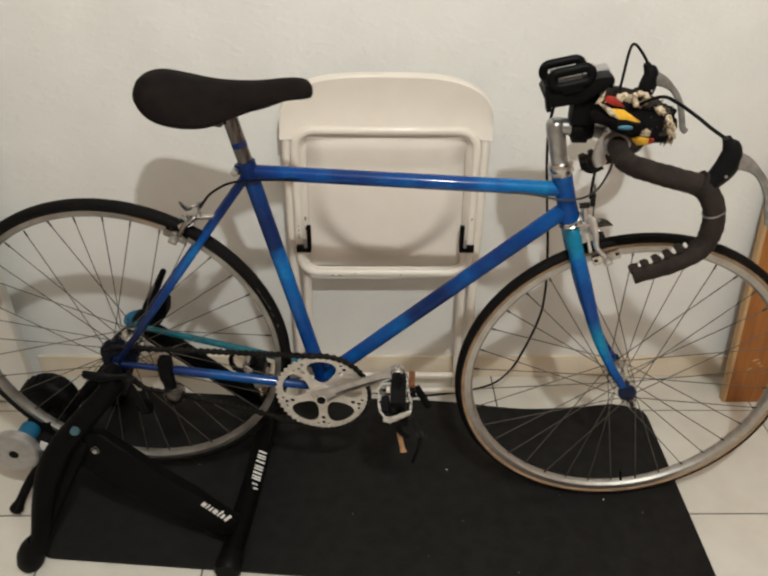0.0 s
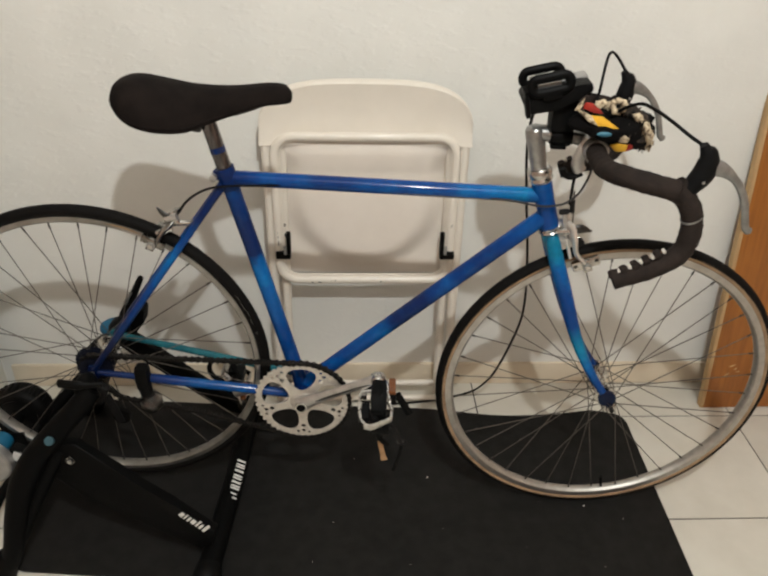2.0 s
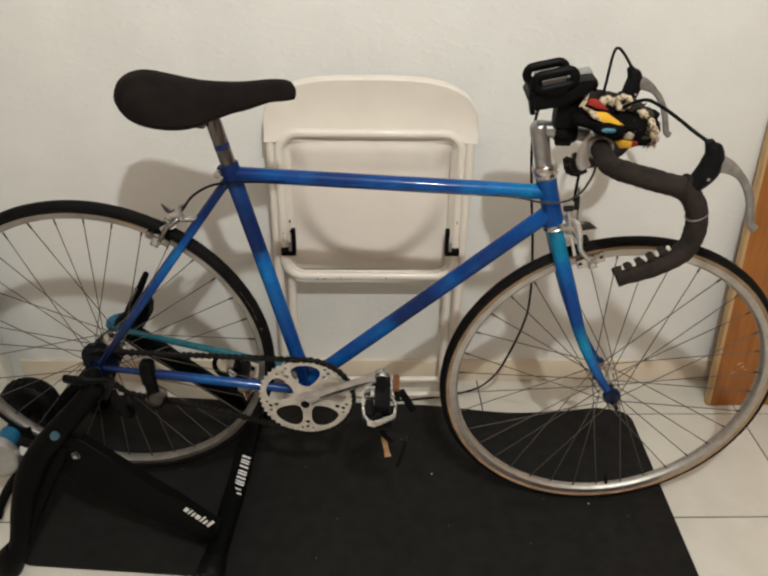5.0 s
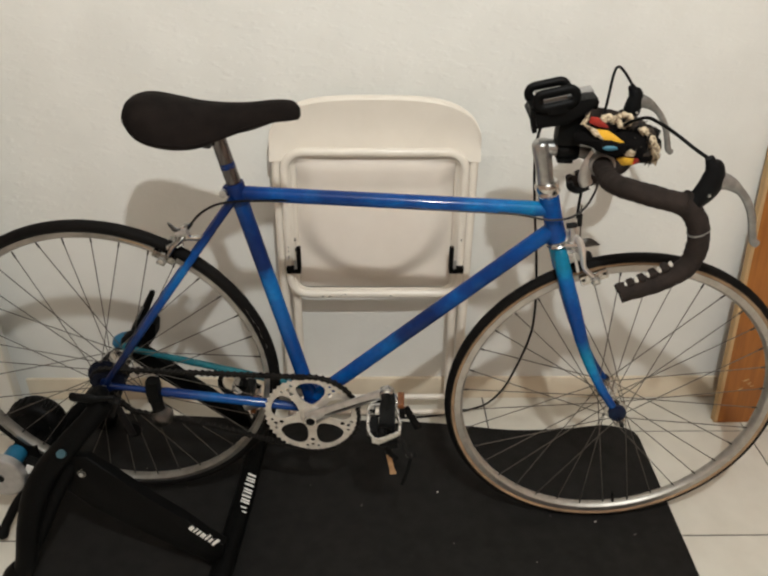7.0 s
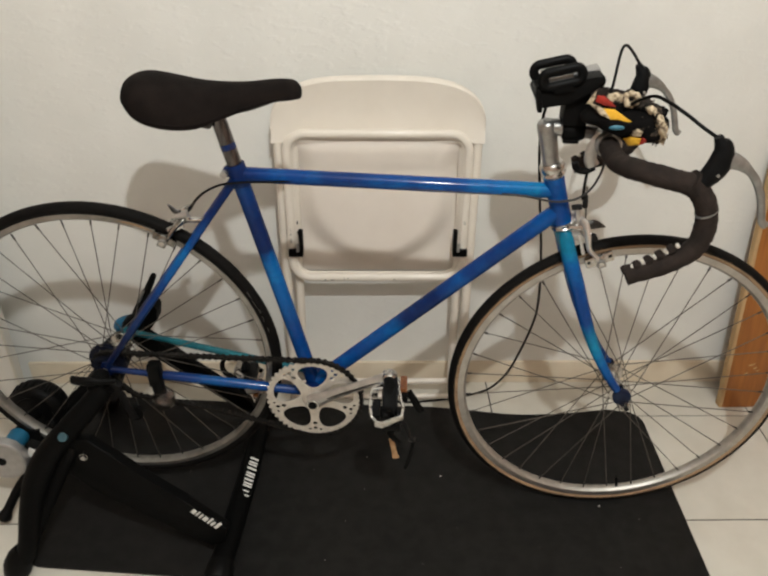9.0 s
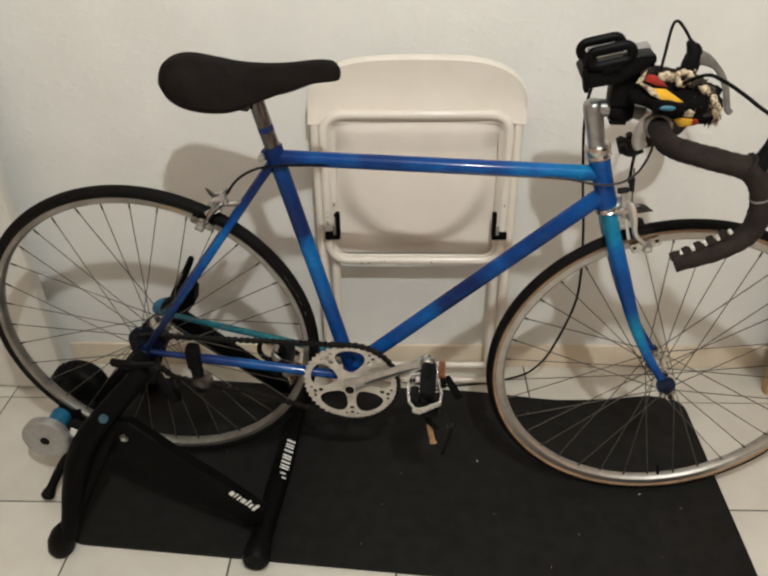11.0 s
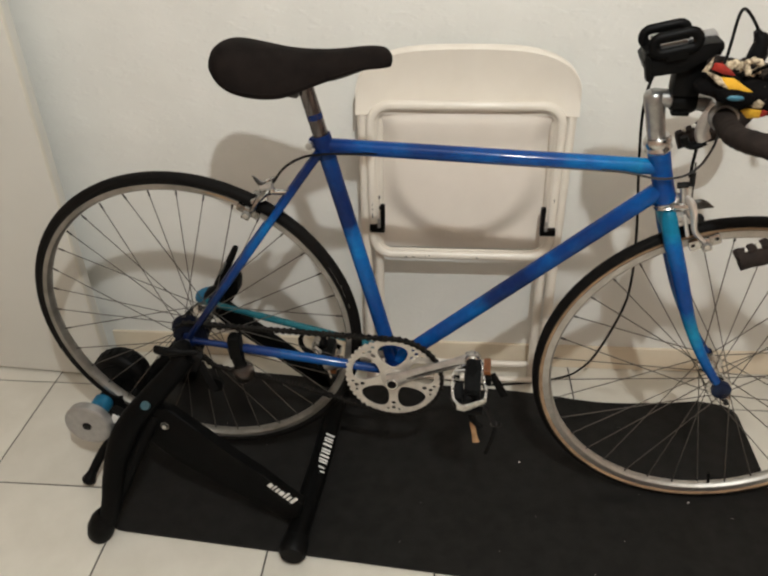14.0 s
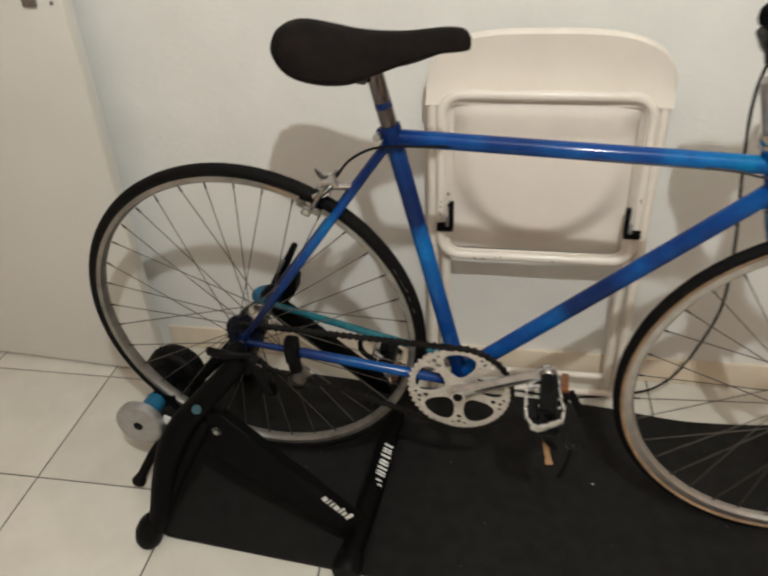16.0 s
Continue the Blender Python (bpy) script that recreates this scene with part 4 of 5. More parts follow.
def make_caliper(bike, pivot, shoe, s):
    """A side-pull rim brake: bolt, two flat arms, a quick-release cam, shoes at the rim."""
    cal = part("brake_caliper", tube(B(), [pivot - Vector((0.026 * s, 0, 0.0)), pivot + Vector((0.010 * s, 0, 0)), pivot + Vector((0.020 * s, 0, 0)), pivot + Vector((0.024 * s, 0, 0))], [0.0055, 0.0055, 0.0095, 0.008], 12), M["chrome"], bike, "silver side-pull brake caliper")
    rod("pivot_nut", pivot + Vector((0.022 * s, 0, 0)), pivot + Vector((0.031 * s, 0, 0)), 0.0070, M["chrome"], cal, "", 6)
    tilt = Matrix.Rotation(radians(-24 if s > 0 else 28), 4, "Y")
    for w in (1, -1):
        foot = shoe + Vector((-0.008 * s, -0.030 * w, 0.004))
        head = pivot + Vector((0.012 * s, -0.022 * w, 0.012))
        arm = [pivot + Vector((0.014 * s, 0.010 * w, 0.010)), pivot + Vector((0.016 * s, -0.008 * w, 0.014)), head, head.lerp(foot, 0.4) + Vector((0.003 * s, -0.009 * w, 0)), head.lerp(foot, 0.75) + Vector((0.001 * s, -0.008 * w, 0)), foot]
        if s > 0:  # broad polished arms
            arm = [P(0.468, -0.010 * w, 0.704), P(0.475, 0.012 * w, 0.7085), P(0.4838, 0.028 * w, 0.7070), P(0.4895, 0.036 * w, 0.689), P(0.4955, 0.037 * w, 0.6635), P(0.5145, 0.032 * w, 0.643)]
            rod("inner_arm", P(0.476, 0.030 * w, 0.689), P(0.4875, 0.034 * w, 0.652), 0.0032, M["polished"], cal, "", 8)
        pts = curve_pts(arm, 5)
        part("caliper_arm", tube(B(), pts, [k * (1.15 if s > 0 else 1.0) for k in [0.0062, 0.0068, 0.0075, 0.008, 0.0086, 0.009] + [0.0092] * 5 + [0.0092 - 0.0003 * i for i in range(15)]], 10, squash=0.6), M["polished"] if s > 0 else M["tarnished"], cal, "polished brake arm" if s > 0 else "tarnished brake arm")
        at = shoe + Vector((0, -0.0215 * w, 0))
        sb = B()
        box(sb, (0.050 if s > 0 else 0.044, 0.011, 0.020 if s > 0 else 0.015), (0, 0, 0), 0.004, Matrix.Translation(at) @ tilt)
        box(sb, (0.016, 0.016, 0.024), (0, 0, 0), 0.003, Matrix.Translation(at + Vector((0, -0.006 * w, 0))) @ tilt)
        shoe_ob = part("brake_shoe", sb, M["chrome"] if s > 0 else M["tarnished"], cal, "silver brake shoe holder" if s > 0 else "tarnished brake shoe holder")
        part("brake_pad", box(B(), (0.045, 0.007, 0.009), (0, 0, 0), 0.001, Matrix.Translation(at + Vector((0, 0.008 * w, 0))) @ tilt), M["rubber"], cal, "black rubber brake pad")
        rod("shoe_bolt", at, at + Vector((0, -0.020 * w, 0)), 0.0046, M["chrome"], cal, "", 8)
        rod("shoe_nut", at + Vector((0, -0.013 * w, 0)), at + Vector((0, -0.018 * w, 0)), 0.0078, M["lever"], cal, "", 6)
        # dark blocks on the face stand in for the shade inside hollows
        for e in (1, -1) if s > 0 else ():
            c = Matrix.Translation(at) @ tilt @ Vector((0.019 * e, -0.0052 * w, 0.002))
            part("shoe_hollow", box(B(), (0.006, 0.002, 0.005), (0, 0, 0), 0.0, Matrix.Translation(c) @ tilt), M["sooty"], shoe_ob, "dark block painted as a hollow's shade on the shoe holder")
    up = Vector((0, 0, 1))
    n0 = pivot + Vector((0.008 * s, -0.020, 0.006))
    if s > 0:
        rod("cable_anchor", n0 + Vector((-0.004, 0, 0)), n0 + up * 0.040 + Vector((-0.014, 0, 0)), 0.0052, M["alloy"], cal, "", 8)
        rod("cable_wire", n0 + Vector((0.006, 0, 0)), n0 + up * 0.075 + Vector((-0.002, 0, 0)), 0.0014, M["spoke"], cal, "", 6)
        rod("barrel_adjuster", n0 + up * 0.036 + Vector((0.000, 0, 0)), n0 + up * 0.058 + Vector((-0.002, 0, 0)), 0.0046, M["sooty"], cal, "", 10)
        rod("anchor_nut", n0 + up * 0.036 + Vector((-0.022, -0.002, 0)), n0 + up * 0.038 + Vector((-0.006, -0.002, 0)), 0.0052, M["sooty"], cal, "", 8)
        rod("side_bolt", n0 + Vector((-0.022, -0.004, 0.0)), n0 + Vector((0.004, -0.006, 0.002)), 0.0058, M["chrome"], cal, "", 8)
        rod("side_nut", n0 + Vector((-0.020, -0.002, -0.016)), n0 + Vector((-0.004, -0.004, -0.018)), 0.0085, M["alloy"], cal, "", 6)
        rod("centre_bolt", P(0.504, 0.014, 0.677), P(0.504, 0.024, 0.677), 0.0068, M["sooty"], cal, "dark brake bolt", 10)
        rod("centre_bolt", P(0.4985, 0.010, 0.681), P(0.504, 0.014, 0.677), 0.0045, M["chrome"], cal, "", 8)
        part("release_cam", tube(B(), curve_pts([n0 + Vector((0.006, -0.002, 0.004)), n0 + Vector((0.022, -0.002, 0.005)), n0 + Vector((0.040, -0.002, 0.001))], 4), [0.006, 0.0075, 0.0085, 0.009, 0.0085, 0.007, 0.005, 0.003, 0.0012], 10, squash=0.5), M["greasy"], cal, "dark brake quick-release lever")
    else:
        rod("barrel_adjuster", n0 + Vector((0.006, 0, 0.004)), n0 + Vector((-0.002, 0, 0.026)), 0.0062, M["chrome"], cal, "", 10)
        rod("anchor_nut", n0 + Vector((-0.004, -0.004, -0.004)), n0 + Vector((-0.030, -0.010, -0.014)), 0.0058, M["chrome"], cal, "", 8)
        rod("adjuster_nut", n0 + Vector((-0.012, -0.004, 0.014)), n0 + Vector((0.008, -0.004, 0.018)), 0.0075, M["alloy"], cal, "", 8)
        part("release_cam", tube(B(), curve_pts([n0 + Vector((-0.004, -0.006, 0.016)), n0 + Vector((-0.014, -0.007, 0.024)), n0 + Vector((-0.024, -0.007, 0.036))], 4), [0.0055, 0.006, 0.006, 0.0055, 0.005, 0.0045, 0.0035, 0.0025, 0.0012], 10, squash=0.5), M["greasy"], cal, "brake quick-release lever")


def ring_plate(w, h, t, bar_w):
    """A long rounded ring in the x-z plane."""
    bm = B()
    pts = []
    for k in range(28):
        a = 2 * math.pi * k / 28
        c, s = math.cos(a), math.sin(a)
        pts.append(Vector(((w / 2 - h / 2) * (1 if c > 0 else -1) + h / 2 * c, 0, h / 2 * s)))
    tube(bm, pts + [pts[0]], bar_w, 10, caps=False, squash=t)
    return bm


def make_holder():
    """A black clamp holder for a telephone, on the stem."""
    roll = Matrix.Rotation(radians(-13), 4, "Y")
    h = thing("phone_holder", "black plastic telephone holder clamped on the bicycle stem", "phone holder", BIKE)
    cb = B()
    slab(cb, [(-0.052, 0.004), (-0.046, -0.020), (0.004, -0.022), (0.034, -0.010), (0.056, -0.001), (0.056, 0.010), (0.040, 0.012), (-0.046, 0.010)], -0.030, 0.030,
         Matrix.Translation(P(0.420, 0.012, 0.939)) @ roll @ Matrix.Rotation(radians(90), 4, "X"))
    bmesh.ops.bevel(cb, geom=list(cb.edges), offset=0.003, segments=2, affect="EDGES", profile=0.6)
    cradle = part("cradle", cb, M["black"], h)
    part("holder_foot", box(B(), (0.042, 0.036, 0.062), P(0.441, 0.006, 0.906), 0.009), M["black"], h)
    part("holder_clamp", tube(B(), [P(0.426, 0, 0.866), P(0.430, 0, 0.866), P(0.458, 0, 0.864), P(0.462, 0, 0.864)], [0.0155, 0.0180, 0.0180, 0.0155], 18), M["black"], h)
    part("clamp_bolt", box(B(), (0.026, 0.016, 0.008), P(0.442, 0.004, 0.847), 0.003), M["black"], h)
    for w, u, z in ((0.045, 0.4075, 0.9600), (0.000, 0.4005, 0.9600)):
        g = part("grip", ring_plate(0.060, 0.023, 0.8, 0.0074), M["black"], h, "black padded grip ring")
        g.matrix_basis = Matrix.Translation(P(u, w, z)) @ roll
        part("grip_pad", box(B(), (0.036, 0.004, 0.007), (0, 0, 0), 0.001, Matrix.Translation(P(u, w - 0.010, z - 0.004)) @ roll), M["fly"], g, "grey inner pad").matrix_parent_inverse = g.matrix_basis.inverted()
        part("grip_post", box(B(), (0.03, 0.010, 0.016), (0, 0, 0), 0.003, Matrix.Translation(P(u + 0.004, w, z - 0.015)) @ roll), M["black"], h)
    kb = B()
    box(kb, (0.015, 0.040, 0.016), (0, 0, 0), 0.003, Matrix.Translation(P(0.3785, 0.022, 0.938)) @ roll)
    box(kb, (0.008, 0.018, 0.036), (0, 0, 0), 0.0025, Matrix.Translation(P(0.377, 0.036, 0.922)) @ Matrix.Rotation(radians(-12), 4, "Y"))
    part("catch", kb, M["black"], h, "black spring catch with a hanging tab")
    part("dial", box(B(), (0.044, 0.030, 0.010), (0, 0, 0), 0.003, Matrix.Translation(P(0.452, -0.010, 0.9550)) @ roll), M["fly"], h, "grey metal slide")
    part("screw_knob", tube(B(), [P(0.470, 0.018, 0.946), P(0.478, 0.020, 0.944)], [0.008, 0.007], 12), M["black"], h)


def make_clip_lamp():
    """A small clip-on lamp on the chain stay."""
    l = thing("clip_lamp", "small black clip lamp with a clear round lens", "bicycle lamp", BIKE)
    part("clip", box(B(), (0.026, 0.026, 0.054), P(-0.302, 0.058, 0.374), 0.007), M["black"], l)
    part("neck", tube(B(), [P(-0.301, 0.060, 0.356), P(-0.299, 0.061, 0.338), P(-0.297, 0.062, 0.328)], [0.0125, 0.0125, 0.012], 12), M["black"], l)
    part("lens", lathe(B(), [(0.0, -0.023), (0.009, -0.022), (0.017, -0.016), (0.022, -0.007), (0.0235, 0.0), (0.019, 0.010), (0.0, 0.015)], 12, P(-0.292, 0.064, 0.315)), M["glass"], l, "clear shiny round lens")
    part("reflector", lathe(B(), [(0.0, -0.008), (0.003, -0.007), (0.005, 0.002), (0.010, -0.002), (0.0165, 0.006), (0.0165, 0.0075), (0.0, 0.009)], 14, P(-0.292, 0.064, 0.316)), M["post"], l, "dark shiny inner bulb")
    part("lamp_back", lathe(B(), [(0.0, 0.017), (0.012, 0.0165), (0.0185, 0.0125), (0.0185, 0.0115), (0.0, 0.0158)], 24, P(-0.292, 0.064, 0.315)), M["black"], l)
    return l


def glass_material():
    m, nt, ln, b = nodes_of("clear_plastic")
    b.inputs["Base Color"].default_value = (0.85, 0.83, 0.80, 1)
    b.inputs["Roughness"].default_value, b.inputs["Transmission Weight"].default_value, b.inputs["IOR"].default_value = 0.03, 1.0, 1.45
    return m


M["glass"] = glass_material()


# ---- ornament on the bars ----
def make_ornament():
    o = thing("bar_pouch", "black, yellow and red cloth pouch with cream tufts on the bars", "pouch", BIKE)
    rnd = random.Random(11)

    def lump(bm, c, r, sq, seed):
        got = bmesh.ops.create_icosphere(bm, subdivisions=3, radius=1.0, matrix=Matrix.Translation(c) @ Matrix.Diagonal((r * sq[0], r * sq[1], r * sq[2], 1)))
        for v in got["verts"]:
            v.co += (v.co - c) * 0.35 * noise.noise(v.co * 45 + Vector((seed, 0, 0)))
        return bm
    part("pouch_body", lump(B(), P(0.530, 0.034, 0.894), 0.048, (1.05, 0.85, 0.66), 1), M["cloth_black"], o)
    part("pouch_neck", lump(B(), P(0.478, 0.045, 0.905), 0.032, (1.1, 0.8, 0.6), 4), M["cloth_black"], o)

    def flap(nm, outline, mt, thick=0.004, label=""):
        """A stuffed cloth panel over a flat outline, bulged in the middle."""
        bm = B()
        mid = sum((Vector(p) for p in outline), Vector()) / len(outline)
        rims = []
        for k, t in ((1.0, 0.0), (0.75, 0.6), (0.4, 0.9)):
            rims.append([bm.verts.new(mid + (Vector(p) - mid) * k + Vector((0, -thick * 2 * t, thick * t))) for p in outline])
        top = bm.verts.new(mid + Vector((0, -thick * 2, thick)))
        n = len(outline)
        for ra, rb in zip(rims, rims[1:]):
            for i in range(n):
                bm.faces.new((ra[i], ra[(i + 1) % n], rb[(i + 1) % n], rb[i]))
        for i in range(n):
            bm.faces.new((rims[-1][i], rims[-1][(i + 1) % n], top))
        bm.faces.new(rims[0][::-1])
        part(nm, bm, M[mt], o, label)
    flap("yellow_panel", [P(0.468, 0.070, 0.922), P(0.485, 0.074, 0.922), P(0.497, 0.077, 0.915), P(0.512, 0.081, 0.9055), P(0.496, 0.082, 0.905), P(0.480, 0.080, 0.908)], "cloth_yellow", 0.0015, "bright yellow cloth panel")
    flap("cream_panel", [P(0.447, 0.062, 0.928), P(0.456, 0.066, 0.927), P(0.469, 0.071, 0.922), P(0.480, 0.080, 0.9085), P(0.466, 0.076, 0.913)], "cream_fur", 0.002, "cream cloth edge panel")
    flap("cream_fold", [P(0.445, 0.060, 0.925), P(0.450, 0.058, 0.934), P(0.459, 0.056, 0.945), P(0.458, 0.058, 0.932), P(0.453, 0.062, 0.926)], "cream_fur", 0.003, "folded cream cloth corner")
    flap("red_panel", [P(0.458, 0.060, 0.929), P(0.460, 0.059, 0.938), P(0.470, 0.060, 0.938), P(0.482, 0.064, 0.930), P(0.488, 0.070, 0.924), P(0.472, 0.068, 0.925)], "cloth_red", 0.002, "red cloth panel")
    flap("black_flap", [P(0.462, 0.074, 0.907), P(0.490, 0.082, 0.909), P(0.515, 0.084, 0.903), P(0.516, 0.082, 0.888), P(0.498, 0.082, 0.882), P(0.472, 0.078, 0.890)], "cloth_black", 0.005)
    flap("yellow_hem", [P(0.507, 0.066, 0.874), P(0.516, 0.070, 0.879), P(0.535, 0.068, 0.876), P(0.535, 0.066, 0.864), P(0.518, 0.066, 0.863)], "cloth_yellow", 0.003)
    flap("red_hem", [P(0.534, 0.066, 0.864), P(0.534, 0.068, 0.877), P(0.546, 0.064, 0.875), P(0.545, 0.062, 0.866)], "cloth_red", 0.003)
    flap("pale_patch", [P(0.514, 0.074, 0.886), P(0.523, 0.078, 0.895), P(0.534, 0.074, 0.888), P(0.532, 0.072, 0.880), P(0.520, 0.072, 0.879)], "cream_fur", 0.002)
    flap("blue_badge", [P(0.488 + 0.0115 * math.cos(a), 0.092, 0.9000 + 0.0040 * math.sin(a)) for a in [2 * math.pi * k / 16 for k in range(16)]], "badge", 0.0015, "pale blue oval badge")
    for c, r, mt in ((P(0.481, 0.054, 0.933), 0.0065, "cream_fur"), (P(0.489, 0.052, 0.936), 0.0075, "cream_fur"), (P(0.498, 0.052, 0.933), 0.006, "cream_fur"),
                     (P(0.529, 0.045, 0.924), 0.013, "brown_fur"), (P(0.542, 0.046, 0.919), 0.012, "brown_fur"), (P(0.544, 0.060, 0.915), 0.009, "cream_fur"),
                     (P(0.556, 0.046, 0.906), 0.011, "brown_fur"), (P(0.557, 0.062, 0.901), 0.011, "cream_fur"), (P(0.564, 0.062, 0.889), 0.010, "cream_fur"),
                     (P(0.567, 0.060, 0.878), 0.009, "cream_fur"), (P(0.560, 0.054, 0.880), 0.012, "brown_fur"), (P(0.540, 0.060, 0.902), 0.015, "brown_fur"),
                     (P(0.552, 0.058, 0.889), 0.014, "brown_fur"), (P(0.566, 0.048, 0.872), 0.009, "brown_fur")):
        part("tuft", tuft_mesh(c, r, rnd), M[mt], o, "shaggy cream and brown tuft")
    knot = curve_pts([P(0.511 + 0.0095 * math.cos(a), 0.062 + 0.003 * math.sin(2 * a), 0.934 + 0.0085 * math.sin(a)) for a in [2 * math.pi * k / 10 for k in range(11)]], 3)
    part("knot", tube(B(), knot, [0.0046 + 0.001 * math.sin(i * 1.7) for i in range(len(knot))], 10), M["cream_fur"], o, "curled cream cloth knot")
    return o


def tuft_mesh(c, r, rnd):
    """A shaggy tuft of short curled strands round a core."""
    bm = B()
    bmesh.ops.create_icosphere(bm, subdivisions=2, radius=r * 0.62, matrix=Matrix.Translation(c))
    for v in bm.verts:
        v.co += (v.co - c) * (0.5 + 0.7 * noise.noise(v.co * 110))
    for _ in range(150):
        d = Vector((rnd.gauss(0, 1), rnd.gauss(0, 1), rnd.gauss(0, 1))).normalized()
        bend = Vector((rnd.gauss(0, 1), rnd.gauss(0, 1), rnd.gauss(0, 1) - 0.8)) * 0.35
        tube(bm, [c + d * r * 0.50, c + (d + bend * 0.8) * r * 0.66, c + (d * 0.7 + bend * 1.5) * r * 0.72], [r * 0.12, r * 0.11, r * 0.06], 5)
    return bm


# ---- home trainer ----
def make_trainer():
    t = thing("home_trainer", "black folding bicycle home trainer with a silver flywheel", "trainer", BIKE)
    for s in (1, -1):
        leg = [P(-0.388, 0.098 * s, 0.372), P(-0.414, 0.118 * s, 0.342), P(-0.451, 0.142 * s, 0.305), P(-0.493, 0.166 * s, 0.258), P(-0.521, 0.190 * s, 0.204), P(-0.536, 0.211 * s, 0.144), P(-0.545, 0.230 * s, 0.088), P(-0.560, 0.242 * s, 0.042)]
        pts = curve_pts(leg, 5)
        l = part("leg", tube(B(), pts, [0.0250 - (0.0050 if i < 18 else 0.0068) * abs(i / 18 - 1) for i in range(len(pts))], 16), M["frame_black"], t, "curved black steel leg")
        foot = [P(-0.560, 0.236 * s, 0.062), P(-0.568, 0.241 * s, 0.050), P(-0.575, 0.245 * s, 0.032), P(-0.579, 0.247 * s, 0.014), P(-0.580, 0.247 * s, 0.002)]
        part("rubber_foot", tube(B(), foot, [0.0185, 0.0235, 0.0265, 0.026, 0.021], 18), M["black"], l, "black rubber foot")
        part("inner_strut", tube(B(), curve_pts([P(-0.452, 0.146 * s, 0.262), P(-0.486, 0.172 * s, 0.200), P(-0.520, 0.200 * s, 0.130), P(-0.552, 0.228 * s, 0.062)], 5), 0.0150, 12), M["frame_black"], l, "black strut along the leg")
        bd = Vector((0.15, -0.80 * s, 0.58))
        bc = P(-0.458, 0.1495 * s, 0.2905)
        part("badge", tube(B(), [bc + bd * 0.0205, bc + bd * 0.0268], [0.0092, 0.0085], 18), M["dull_badge"], l, "dull blue oval badge")
        # hinged arm from the leg to the cross tube
        a, b = P(-0.422, 0.150 * s, 0.242), P(-0.176, 0.190 * s, 0.066)
        d = (b - a).normalized()
        side = (Vector((0, 1, 0)) - d * d.y).normalized()
        rot = Matrix((d, side, d.cross(side))).transposed().to_4x4()
        outline = [(-0.045, -0.035), (-0.01, -0.066), (0.05, -0.066), (0.14, -0.052), (0.300, -0.024), (0.315, 0.004), (0.300, 0.040), (0.20, 0.041), (0.13, 0.037), (0.05, 0.038), (-0.02, 0.040), (-0.045, 0.02)]
        if s < 0:
            a, outline = P(-0.395, -0.155, 0.292), [(-0.05, -0.020), (0.0, -0.022), (0.28, -0.020), (0.31, 0.0), (0.28, 0.020), (0.0, 0.022), (-0.05, 0.02)]
            d = (b - a).normalized()
            side = (Vector((0, 1, 0)) - d * d.y).normalized()
            rot = Matrix((d, side, d.cross(side))).transposed().to_4x4()
        ob = B()
        slab(ob, outline, -0.011, 0.011, Matrix.Translation(a) @ rot @ Matrix.Rotation(radians(90), 4, "X"))
        bmesh.ops.bevel(ob, geom=list(ob.edges), offset=0.004, segments=2, affect="EDGES", profile=0.6)
        arm = part("arm", ob, M["frame_black"], t, "flat black steel arm")
        bp = P(-0.428, 0.1605 * s, 0.250)
        rod("bolt", bp + Vector((0, s * 0.004, 0)), bp + Vector((0, -s * 0.005, 0)), 0.0086, M["tarnished"], arm, "steel hinge bolt", 16)
        rod("bolt_ring", bp + Vector((0, -s * 0.004, 0)), bp + Vector((0, -s * 0.0062, 0)), 0.0064, M["sooty"], arm, "", 14)
        rod("bolt_head", bp + Vector((0, -s * 0.004, 0)), bp + Vector((0, -s * 0.009, 0)), 0.0045, M["alloy"], arm, "", 6)
        if s > 0:
            for off, w, hgt, up in ((0.287, 0.006, 0.021, 0.003), (0.277, 0.005, 0.013, 0.0), (0.269, 0.004, 0.019, 0.003), (0.259, 0.009, 0.012, 0.0), (0.249, 0.004, 0.013, 0.0), (0.241, 0.003, 0.015, 0.001), (0.232, 0.008, 0.012, 0.0)):
                lb = B()
                box(lb, (w, 0.001, hgt), (0, 0, 0), 0.0, Matrix.Translation(a) @ rot @ Matrix.Translation((off - 0.006, -0.0118, 0.033 + up)) @ Matrix.Rotation(radians(8), 4, "Y"))
                part("print_mark", lb, M["white"], arm, "plain white printed bar")
        cl = part("axle_clamp", tube(B(), [P(-0.399, 0.072 * s, 0.380), P(-0.399, 0.085 * s, 0.380), P(-0.397, 0.105 * s, 0.380), P(-0.396, 0.115 * s, 0.379)], [0.014, 0.020, 0.021, 0.016], 18), M["frame_black"], t, "black axle clamp")
        if s > 0:
            part("clamp_lever", tube(B(), curve_pts([P(-0.357, 0.112, 0.396), P(-0.39, 0.118, 0.398), P(-0.42, 0.118, 0.399), P(-0.438, 0.114, 0.398)], 4), [0.006] * 5 + [0.0095] * 8, 10, squash=0.7), M["black"], cl, "black clamp lever")
        else:
            part("clamp_knob", tube(B(), curve_pts([P(-0.447, -0.12, 0.352), P(-0.428, -0.12, 0.366), P(-0.402, -0.12, 0.378)], 4), [0.009, 0.013, 0.015, 0.016, 0.016, 0.015, 0.014, 0.012, 0.009], 10), M["teal"], cl, "teal clamp knob")
